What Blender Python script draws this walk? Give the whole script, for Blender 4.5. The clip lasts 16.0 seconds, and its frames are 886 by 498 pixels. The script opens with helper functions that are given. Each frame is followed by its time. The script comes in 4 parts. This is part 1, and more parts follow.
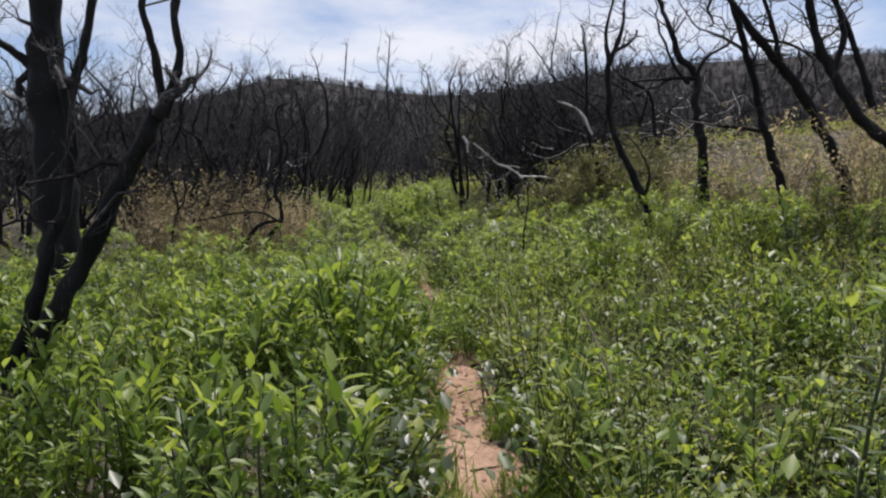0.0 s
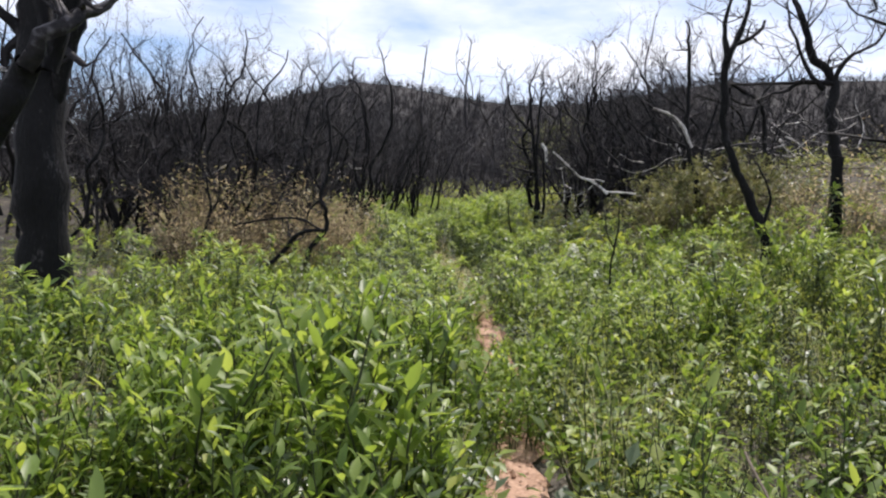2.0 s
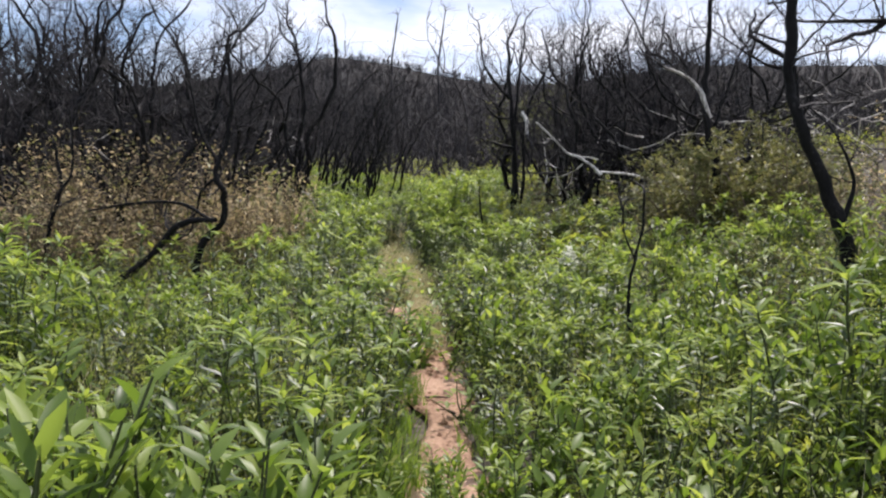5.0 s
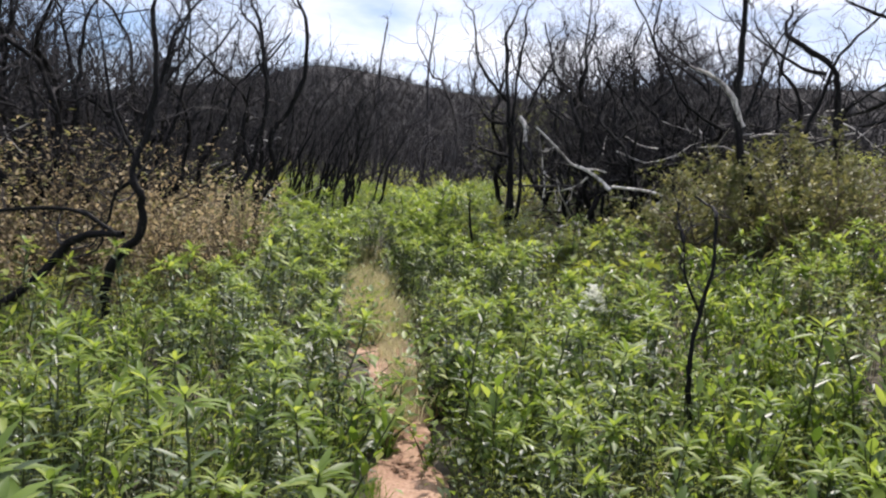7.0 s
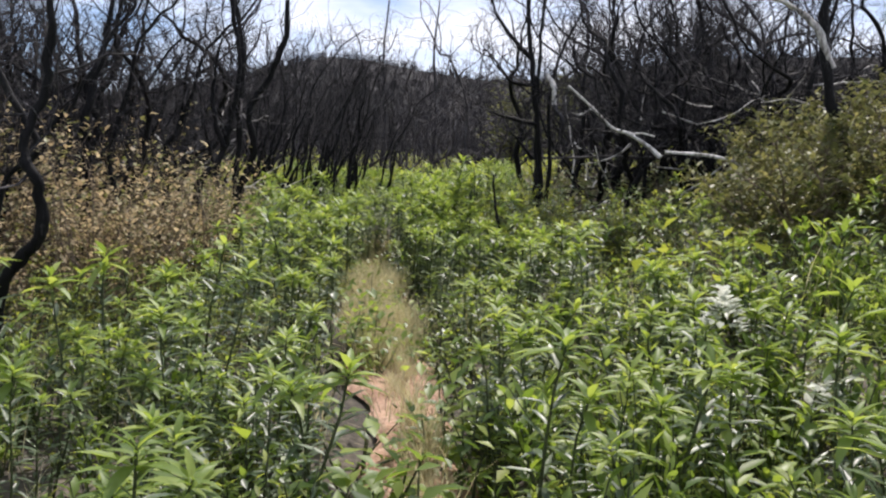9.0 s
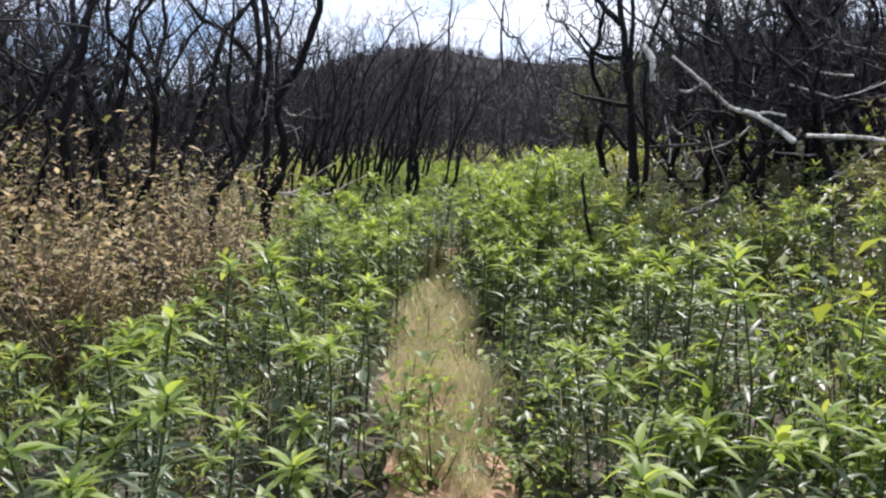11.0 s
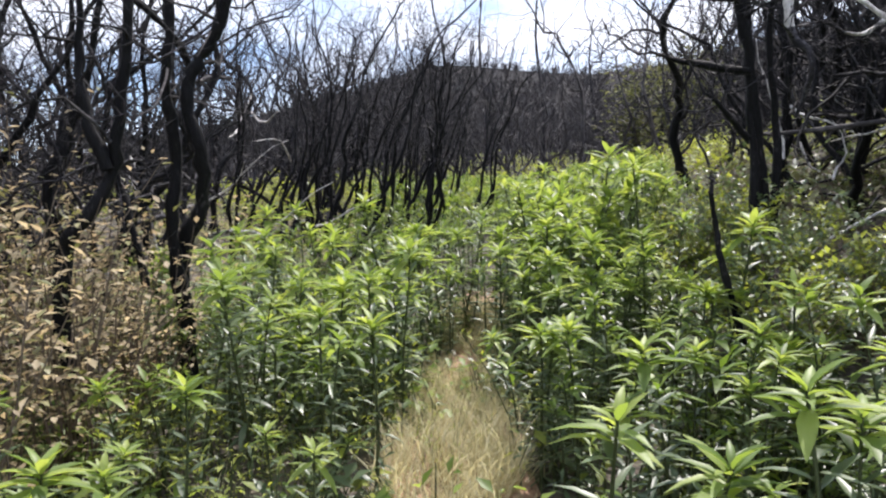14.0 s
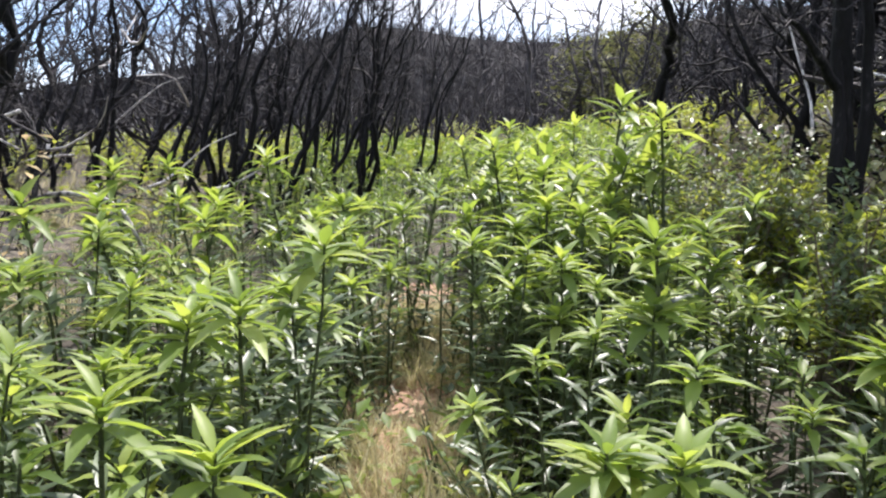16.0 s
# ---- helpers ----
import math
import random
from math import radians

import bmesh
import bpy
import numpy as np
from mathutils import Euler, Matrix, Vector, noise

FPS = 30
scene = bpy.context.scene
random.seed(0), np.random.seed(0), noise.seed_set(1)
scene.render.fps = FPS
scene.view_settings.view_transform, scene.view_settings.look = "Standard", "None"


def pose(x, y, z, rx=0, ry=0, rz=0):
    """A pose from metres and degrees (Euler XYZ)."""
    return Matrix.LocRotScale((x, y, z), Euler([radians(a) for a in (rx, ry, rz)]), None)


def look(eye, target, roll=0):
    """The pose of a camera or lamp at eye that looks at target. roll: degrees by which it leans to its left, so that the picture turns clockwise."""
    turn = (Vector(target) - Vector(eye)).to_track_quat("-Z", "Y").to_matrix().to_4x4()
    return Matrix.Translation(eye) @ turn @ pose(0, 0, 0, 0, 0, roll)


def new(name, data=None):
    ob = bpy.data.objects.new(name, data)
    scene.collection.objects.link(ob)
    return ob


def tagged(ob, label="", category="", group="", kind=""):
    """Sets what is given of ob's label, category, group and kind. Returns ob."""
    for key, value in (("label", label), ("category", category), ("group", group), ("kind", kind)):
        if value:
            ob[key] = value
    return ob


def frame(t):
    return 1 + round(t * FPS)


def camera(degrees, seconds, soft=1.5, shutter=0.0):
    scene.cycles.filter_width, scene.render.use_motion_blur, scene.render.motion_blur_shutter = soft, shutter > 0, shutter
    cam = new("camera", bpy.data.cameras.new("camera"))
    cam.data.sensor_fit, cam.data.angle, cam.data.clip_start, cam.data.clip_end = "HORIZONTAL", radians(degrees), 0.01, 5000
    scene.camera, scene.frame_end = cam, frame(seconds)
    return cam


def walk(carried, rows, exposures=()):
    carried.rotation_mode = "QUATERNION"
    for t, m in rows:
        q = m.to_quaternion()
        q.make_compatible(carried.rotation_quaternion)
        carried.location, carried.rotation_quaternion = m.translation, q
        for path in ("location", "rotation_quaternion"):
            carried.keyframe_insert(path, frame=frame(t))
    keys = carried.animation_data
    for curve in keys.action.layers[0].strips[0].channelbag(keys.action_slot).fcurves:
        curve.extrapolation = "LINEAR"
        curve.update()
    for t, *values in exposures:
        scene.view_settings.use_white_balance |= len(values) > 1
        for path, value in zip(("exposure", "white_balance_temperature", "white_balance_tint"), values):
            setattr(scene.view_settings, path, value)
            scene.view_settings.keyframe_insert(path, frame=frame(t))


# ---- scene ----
cam = camera(58.0, 16.0, soft=2.3)
PATH = [
    (0, (0.069, 0.012, 1.544), (0.019, 10.002, 1.092), -0.24),
    (0.5, (0.048, 0.602, 1.552), (-0.463, 10.555, 0.719), 1.00),
    (1, (0.117, 1.191, 1.556), (-0.214, 11.129, 0.491), 1.71),
    (1.5, (0.081, 1.791, 1.631), (-0.152, 11.756, 0.826), 4.12),
    (2, (0.114, 2.351, 1.673), (-0.838, 12.299, 1.305), 2.81),
    (2.5, (0.100, 2.987, 1.726), (-0.702, 12.939, 1.167), 3.11),
    (3, (0.141, 3.557, 1.775), (-0.466, 13.527, 1.293), 3.60),
    (5.5, (0.135, 6.714, 1.800), (-0.511, 16.673, 1.171), 3.62),
    (6, (0.157, 7.250, 1.780), (-0.919, 17.176, 1.215), 2.82),
    (6.5, (0.120, 7.756, 1.758), (-0.306, 17.720, 1.014), 4.65),
    (7, (0.031, 8.294, 1.847), (-0.425, 18.273, 1.391), 5.26),
    (7.5, (0.033, 8.962, 1.799), (-0.501, 18.946, 1.629), 1.56),
    (8, (0.002, 9.456, 1.778), (0.207, 19.446, 1.393), 1.54),
    (8.5, (-0.085, 10.018, 1.731), (-0.314, 20.001, 1.196), 2.28),
    (11, (-0.363, 12.756, 1.941), (-1.859, 22.612, 1.149), 0.96),
    (11.5, (-0.395, 13.337, 1.952), (-2.281, 23.130, 1.212), 0.18),
    (12, (-0.499, 13.905, 1.929), (-1.869, 23.775, 1.081), 2.28),
    (12.5, (-0.588, 14.507, 1.929), (-2.342, 24.333, 1.309), 1.25),
    (13, (-0.619, 15.250, 1.965), (-2.268, 25.096, 1.390), 0.25),
    (13.5, (-0.729, 15.727, 2.007), (-2.141, 25.598, 1.253), -0.73),
    (14, (-0.766, 16.331, 2.004), (-2.793, 26.106, 1.421), -2.03),
    (14.5, (-0.959, 17.022, 1.961), (-2.592, 26.852, 1.111), -0.85),
    (15, (-1.125, 17.463, 1.941), (-2.570, 27.321, 1.080), -0.36),
    (15.5, (-1.222, 18.058, 1.970), (-2.702, 27.915, 1.161), -1.37),
    (16, (-1.289, 18.608, 1.982), (-2.444, 28.489, 0.961), 0.32),
]
walk(cam, [(t, look(eye, target, roll)) for t, eye, target, roll in PATH], exposures=[(0, -0.30, 6560, 16), (0.5, 0.00, 6560, 16), (1, 0.25, 6560, 16), (1.5, 0.35, 6560, 16), (2, 0.15, 6560, 16), (2.5, 0.10, 6560, 16), (3, 0.24, 6560, 16), (5.5, 0.12, 6560, 16), (7, 0.20, 6560, 16), (8, -0.05, 6560, 16), (8.5, 0.05, 6560, 16), (11, 0.42, 6380, 16.5), (12.5, 0.58, 6380, 16.5), (14, 0.64, 6380, 16.5), (15, 0.82, 6380, 16.5), (16, 0.87, 6380, 16.5)])

# ---- world and sun ----
SUN_AZ, SUN_EL = 14.0, 58.0          # degrees to the right of +y, degrees above the horizon
world = bpy.data.worlds.new("sky")
scene.world = world
world.use_nodes = True
wn, wl = world.node_tree.nodes, world.node_tree.links
wn.clear()
w_out = wn.new("ShaderNodeOutputWorld")
w_bg = wn.new("ShaderNodeBackground")
w_bg.inputs["Strength"].default_value = 0.135
w_sky = wn.new("ShaderNodeTexSky")
w_sky.sky_type = "NISHITA"
w_sky.sun_disc = False
w_sky.sun_elevation = radians(SUN_EL)
w_sky.sun_rotation = radians(SUN_AZ)
w_sky.altitude = 1800
w_sky.dust_density = 1.5
w_tc = wn.new("ShaderNodeTexCoord")
w_map = wn.new("ShaderNodeMapping")
w_map.inputs["Scale"].default_value = (1.0, 1.0, 3.2)
w_noise = wn.new("ShaderNodeTexNoise")
w_noise.inputs["Scale"].default_value = 2.6
w_noise.inputs["Detail"].default_value = 7
w_noise.inputs["Roughness"].default_value = 0.55
w_ramp = wn.new("ShaderNodeValToRGB")
w_ramp.color_ramp.elements[0].position = 0.38
w_ramp.color_ramp.elements[1].position = 0.60
w_mix = wn.new("ShaderNodeMix")
w_mix.data_type = "RGBA"
w_mix.inputs["B"].default_value = (7.6, 8.1, 8.8, 1)
wl.new(w_tc.outputs["Generated"], w_map.inputs["Vector"])
wl.new(w_map.outputs["Vector"], w_noise.inputs["Vector"])
wl.new(w_noise.outputs["Fac"], w_ramp.inputs["Fac"])
wl.new(w_ramp.outputs["Color"], w_mix.inputs["Factor"])
wl.new(w_sky.outputs["Color"], w_mix.inputs["A"])
wl.new(w_mix.outputs["Result"], w_bg.inputs["Color"])
wl.new(w_bg.outputs["Background"], w_out.inputs["Surface"])

sun_data = bpy.data.lights.new("sun", "SUN")
sun_data.energy = 4.5
sun_data.angle = radians(0.53)
sun_data.color = (1.0, 0.95, 0.87)
sun = new("sun", sun_data)
az, el = radians(SUN_AZ), radians(SUN_EL)
sun.matrix_world = look((math.sin(az) * math.cos(el) * 60, math.cos(az) * math.cos(el) * 60, math.sin(el) * 60), (0, 0, 0))


# ---- materials ----
def ramp_node(nodes, stops):
    r = nodes.new("ShaderNodeValToRGB")
    while len(r.color_ramp.elements) < len(stops):
        r.color_ramp.elements.new(0.5)
    for e, (p, c) in zip(r.color_ramp.elements, stops):
        e.position, e.color = p, (*c, 1)
    return r


def surface(name, stops, scale=6.0, rough=0.8, bump=0.3, fine=60.0, bump_scale=40.0, stretch=(1, 1, 1), gloss=0.3):
    """A rough natural surface: a colour ramp over two scales of noise, with relief."""
    m = bpy.data.materials.new(name)
    m.use_nodes = True
    n, l = m.node_tree.nodes, m.node_tree.links
    b = n["Principled BSDF"]
    tc = n.new("ShaderNodeTexCoord")
    mp = n.new("ShaderNodeMapping")
    mp.inputs["Scale"].default_value = stretch
    l.new(tc.outputs["Object"], mp.inputs["Vector"])
    a = n.new("ShaderNodeTexNoise")
    a.inputs["Scale"].default_value, a.inputs["Detail"].default_value = scale, 5
    c = n.new("ShaderNodeTexNoise")
    c.inputs["Scale"].default_value, c.inputs["Detail"].default_value = fine, 4
    l.new(mp.outputs["Vector"], a.inputs["Vector"])
    l.new(mp.outputs["Vector"], c.inputs["Vector"])
    mixer = n.new("ShaderNodeMath")
    mixer.operation = "MULTIPLY_ADD"
    mixer.inputs[1].default_value = 0.45
    half = n.new("ShaderNodeMath")
    half.operation = "MULTIPLY"
    half.inputs[1].default_value = 0.55
    l.new(a.outputs["Fac"], half.inputs[0])
    l.new(c.outputs["Fac"], mixer.inputs[0])
    l.new(half.outputs[0], mixer.inputs[2])
    r = ramp_node(n, stops)
    l.new(mixer.outputs[0], r.inputs["Fac"])
    l.new(r.outputs["Color"], b.inputs["Base Color"])
    b.inputs["Roughness"].default_value = rough
    b.inputs["Specular IOR Level"].default_value = gloss
    d = n.new("ShaderNodeTexNoise")
    d.inputs["Scale"].default_value, d.inputs["Detail"].default_value = bump_scale, 6
    l.new(mp.outputs["Vector"], d.inputs["Vector"])
    bp = n.new("ShaderNodeBump")
    bp.inputs["Strength"].default_value = bump
    bp.inputs["Distance"].default_value = 0.02
    l.new(d.outputs["Fac"], bp.inputs["Height"])
    l.new(bp.outputs["Normal"], b.inputs["Normal"])
    return m


def leaf_material(name, dark, mid, light, rough=0.46, translucent=0.42, gloss=0.42, tint=(1.6, 1.52, 0.85)):
    """Thin leaves: each leaf takes its own tone; part of the light passes through."""
    m = bpy.data.materials.new(name)
    m.use_nodes = True
    n, l = m.node_tree.nodes, m.node_tree.links
    b = n["Principled BSDF"]
    out = n["Material Output"]
    geo = n.new("ShaderNodeNewGeometry")
    info = n.new("ShaderNodeObjectInfo")
    add = n.new("ShaderNodeMath")
    add.operation = "ADD"
    l.new(geo.outputs["Random Per Island"], add.inputs[0])
    l.new(info.outputs["Random"], add.inputs[1])
    frac = n.new("ShaderNodeMath")
    frac.operation = "FRACT"
    l.new(add.outputs[0], frac.inputs[0])
    tc = n.new("ShaderNodeTexCoord")
    ns = n.new("ShaderNodeTexNoise")
    ns.inputs["Scale"].default_value, ns.inputs["Detail"].default_value = 1.1, 3
    l.new(tc.outputs["Object"], ns.inputs["Vector"])
    ave = n.new("ShaderNodeMath")
    ave.operation = "MULTIPLY_ADD"
    ave.inputs[1].default_value = 0.6
    shift = n.new("ShaderNodeMath")
    shift.operation = "MULTIPLY"
    shift.inputs[1].default_value = 0.42
    l.new(ns.outputs["Fac"], shift.inputs[0])
    l.new(frac.outputs[0], ave.inputs[0])
    l.new(shift.outputs[0], ave.inputs[2])
    r = ramp_node(n, [(0.1, dark), (0.5, mid), (0.92, light)])
    l.new(ave.outputs[0], r.inputs["Fac"])
    l.new(r.outputs["Color"], b.inputs["Base Color"])
    b.inputs["Roughness"].default_value = rough
    b.inputs["Specular IOR Level"].default_value = gloss
    tr = n.new("ShaderNodeBsdfTranslucent")
    warm = n.new("ShaderNodeMix")
    warm.data_type, warm.blend_type = "RGBA", "MULTIPLY"
    warm.inputs["Factor"].default_value = 1.0
    warm.inputs["B"].default_value = (*tint, 1)
    l.new(r.outputs["Color"], warm.inputs["A"])
    l.new(warm.outputs["Result"], tr.inputs["Color"])
    mx = n.new("ShaderNodeMixShader")
    mx.inputs["Fac"].default_value = translucent
    l.new(b.outputs["BSDF"], mx.inputs[1])
    l.new(tr.outputs["BSDF"], mx.inputs[2])
    l.new(mx.outputs["Shader"], out.inputs["Surface"])
    return m


M_CHAR = surface("charred_bark", [(0.40, (0.0035, 0.0035, 0.004)), (0.58, (0.009, 0.0085, 0.0095)), (0.70, (0.07, 0.066, 0.069))], 5, 0.75, 0.9, 45, 30, (1, 1, 0.35), 0.22)
# twig char, its blacks lifted to put a veil of lens haze into the colour
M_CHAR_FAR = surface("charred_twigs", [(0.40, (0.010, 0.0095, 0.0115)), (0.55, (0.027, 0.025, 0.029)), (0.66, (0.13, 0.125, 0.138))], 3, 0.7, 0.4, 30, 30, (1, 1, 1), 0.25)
# grey dead wood; the valley's haze is put into this paler tone
M_HAZE_GREY = surface("haze_grey_dead_wood", [(0.40, (0.028, 0.026, 0.028)), (0.55, (0.058, 0.053, 0.055)), (0.66, (0.15, 0.14, 0.14))], 2, 0.75, 0.4, 20, 20, (1, 1, 1), 0.25)
# hillside char: lighter, bluish and flat, with distance haze in its colour
M_CHAR_HILL = surface("hazed_far_burnt_wood", [(0.40, (0.016, 0.0155, 0.018)), (0.55, (0.030, 0.028, 0.031)), (0.66, (0.055, 0.051, 0.054))], 0.5, 0.8, 0.2, 3, 5, (1, 1, 1), 0.2)
M_SILVER = surface("bleached_wood", [(0.38, (0.05, 0.045, 0.042)), (0.46, (0.33, 0.31, 0.295)), (0.58, (0.72, 0.70, 0.67))], 5, 0.5, 0.5, 30, 40, (1, 1, 0.5))
M_SOIL = surface("path_soil", [(0.34, (0.20, 0.115, 0.075)), (0.5, (0.40, 0.25, 0.175)), (0.66, (0.55, 0.38, 0.28))], 3.0, 0.95, 0.9, 38, 26)
M_GROUND = surface("forest_soil", [(0.34, (0.035, 0.031, 0.026)), (0.5, (0.085, 0.074, 0.06)), (0.66, (0.20, 0.17, 0.13))], 0.9, 0.95, 0.8, 14, 18)
M_SLOPE = surface("far_burnt_slope", [(0.34, (0.012, 0.0115, 0.0125)), (0.5, (0.021, 0.0195, 0.021)), (0.66, (0.036, 0.033, 0.034))], 0.05, 0.95, 0.5, 0.8, 1.5)
M_STEM = surface("green_stem", [(0.3, (0.03, 0.04, 0.018)), (0.7, (0.08, 0.10, 0.04))], 8, 0.6, 0.2)
M_LEAF = leaf_material("mature_leaf", (0.046, 0.07, 0.038), (0.10, 0.145, 0.074), (0.20, 0.255, 0.145), 0.38, 0.38, 0.5, (1.5, 1.45, 0.95))
M_YOUNG = leaf_material("young_leaf", (0.09, 0.15, 0.04), (0.22, 0.31, 0.075), (0.40, 0.47, 0.14), 0.46, 0.48)
M_BROAD = leaf_material("broad_leaf", (0.04, 0.08, 0.018), (0.135, 0.215, 0.042), (0.31, 0.40, 0.085), 0.42, 0.48, 0.42)
M_FINE = leaf_material("fine_leaf", (0.09, 0.115, 0.025), (0.225, 0.275, 0.06), (0.40, 0.44, 0.11), 0.55, 0.45, 0.35)
M_DRYLEAF = leaf_material("withered_leaf", (0.24, 0.19, 0.125), (0.44, 0.365, 0.24), (0.66, 0.58, 0.41), 0.7, 0.5, 0.3, (1.3, 1.2, 1.0))
M_OLIVE = leaf_material("olive_leaf", (0.065, 0.08, 0.04), (0.14, 0.155, 0.075), (0.24, 0.235, 0.14), 0.75, 0.35, 0.15, (1.4, 1.35, 0.9))
M_SCRUBLEAF = leaf_material("scrub_leaf", (0.10, 0.11, 0.045), (0.22, 0.225, 0.10), (0.40, 0.37, 0.20), 0.5, 0.35, 0.4, (1.4, 1.35, 0.9))
M_STRAW = leaf_material("straw", (0.29, 0.265, 0.15), (0.52, 0.475, 0.30), (0.74, 0.70, 0.49), 0.7, 0.45, 0.3, (1.15, 1.13, 0.95))
M_GRASS = leaf_material("green_grass", (0.08, 0.14, 0.03), (0.14, 0.23, 0.04), (0.21, 0.30, 0.06), 0.5, 0.45)
M_PETAL = leaf_material("white_petal", (0.55, 0.58, 0.48), (0.68, 0.7, 0.62), (0.8, 0.8, 0.74), 0.6, 0.4, 0.3, (1.0, 1.0, 0.95))
M_TWIG = surface("dry_twig", [(0.3, (0.08, 0.062, 0.046)), (0.7, (0.24, 0.19, 0.145))], 8, 0.85, 0.3)


# ---- geometry helpers ----
class Geo:
    """Vertices, faces and a material number for each face; pieces can be moved and joined."""

    def __init__(self):
        self.v, self.f, self.m, self.n = [], [], [], 0

    def add(self, verts, faces, mat=0):
        self.v.append(np.asarray(verts, float))
        f = np.asarray(faces, int)
        if f.shape[1] == 3:
            f = np.c_[f, -np.ones(len(f), int)]
            f[:, :3] += self.n
        else:
            f = np.where(f >= 0, f + self.n, -1)
        self.f.append(f)
        self.m.append(np.full(len(f), mat, int))
        self.n += len(verts)
        return self

    def arrays(self):
        return np.concatenate(self.v), np.concatenate(self.f), np.concatenate(self.m)


def mesh_from(name, v, f, m, mats, smooth=True):
    me = bpy.data.meshes.new(name)
    tot = np.where(f[:, 3] < 0, 3, 4)
    loops = f.ravel()
    loops = loops[loops >= 0]
    me.vertices.add(len(v))
    me.vertices.foreach_set("co", np.ascontiguousarray(v, np.float32).ravel())
    me.loops.add(len(loops))
    me.loops.foreach_set("vertex_index", loops.astype(np.int32))
    me.polygons.add(len(f))
    start = np.r_[0, np.cumsum(tot)[:-1]]
    me.polygons.foreach_set("loop_start", start.astype(np.int32))
    me.polygons.foreach_set("material_index", m.astype(np.int32))
    me.polygons.foreach_set("use_smooth", np.full(len(f), smooth))
    for mat in mats:
        me.materials.append(mat)
    me.update(calc_edges=True)
    return me


def from_geo(name, g, mats, smooth=True):
    return mesh_from(name, *g.arrays(), mats, smooth)


def part(name, data, parent, label=""):
    """One mesh object under a thing or a part."""
    ob = new(name, data)
    ob.parent = parent
    return tagged(ob, label) if label else ob


def scattered(name, templates, places, mats):
    """Joins many turned, tilted and scaled copies of the templates into one mesh. places: template, x, y, z, turn, tilt, toward, scale."""
    vs, fs, ms, n = [], [], [], 0
    for k, x, y, z, turn, tilt, toward, s in places:
        v, f, m = templates[k]
        rot = np.array(Matrix.Rotation(toward, 3, "Z") @ Matrix.Rotation(tilt, 3, "Y") @ Matrix.Rotation(turn - toward, 3, "Z"))
        vs.append(v @ rot.T * s + (x, y, z))
        fs.append(np.where(f >= 0, f + n, -1))
        ms.append(m)
        n += len(v)
    return mesh_from(name, np.concatenate(vs), np.concatenate(fs), np.concatenate(ms), mats)


def tube(g, pts, radii, k, mat=0):
    pts = np.asarray(pts, float)
    n = len(pts)
    tan = np.gradient(pts, axis=0)
    tan /= np.linalg.norm(tan, axis=1)[:, None] + 1e-9
    ref = np.array([0.31, 0.95, 0.05]) if abs(tan[:, 1]).mean() < 0.8 else np.array([0.95, 0.1, 0.3])
    a = np.cross(tan, ref)
    a /= np.linalg.norm(a, axis=1)[:, None] + 1e-9
    b = np.cross(tan, a)
    ang = np.arange(k) * 2 * np.pi / k
    ring = a[:, None, :] * np.cos(ang)[None, :, None] + b[:, None, :] * np.sin(ang)[None, :, None]
    v = (pts[:, None, :] + ring * np.asarray(radii, float)[:, None, None]).reshape(-1, 3)
    i, j = np.meshgrid(np.arange(n - 1), np.arange(k), indexing="ij")
    i, j = i.ravel(), j.ravel()
    jn = (j + 1) % k
    g.add(v, np.c_[i * k + j, i * k + jn, (i + 1) * k + jn, (i + 1) * k + j], mat)


def unit(v):
    return v / (np.linalg.norm(v) + 1e-9)


def spread(poly, per):
    """Points along a polyline, per to a stretch, rounded off."""
    p = np.asarray(poly, float)
    t = np.linspace(0, len(p) - 1, (len(p) - 1) * per + 1)
    i = np.clip(t.astype(int), 0, len(p) - 2)
    u = (t - i)[:, None]
    e = np.vstack([2 * p[0] - p[1], p, 2 * p[-1] - p[-2]])
    a, b, c, d = e[i], e[i + 1], e[i + 2], e[i + 3]
    return 0.5 * (2 * b + (c - a) * u + (2 * a - 5 * b + 4 * c - d) * u ** 2 + (3 * b - a - 3 * c + d) * u ** 3)


# ---- the lie of the land ----
PATH_Y = [-30, 0, 4, 7, 9.6, 12, 15, 18, 21, 25, 30, 40, 60]
PATH_X = [0.1, 0.22, 0.23, 0.17, 0.1, -0.15, -0.52, -1.15, -1.7, -2.15, -2.8, -4.0, -5.0]
RISE_Y = [-60, 0, 10, 15, 19, 22, 26, 30, 40, 63, 100]
RISE_Z = [-0.8, 0.0, 0.17, 0.30, 0.45, 0.60, 0.95, 1.25, 1.8, 2.6, 5.0]
RIDGE_X = [-900, -420, -310, -237, -192, -162, -130, -105, -80, -40, -7, 18, 42, 110, 260, 900]
RIDGE_Z = [6, 14, 34, 54, 62, 68.5, 80, 86, 84.5, 78, 74.8, 75.5, 78, 92, 100, 90]


def path_x(y):
    return np.interp(y, PATH_Y, PATH_X)


def eye_x(y):
    """Where the walker goes: nothing tall grows in his way."""
    return np.interp(y, [0, 3, 7, 8.3, 10, 12.8, 15, 17, 18.6, 21], [0.07, 0.1, 0.15, 0.03, -0.08, -0.36, -0.6, -0.96, -1.29, -1.6])


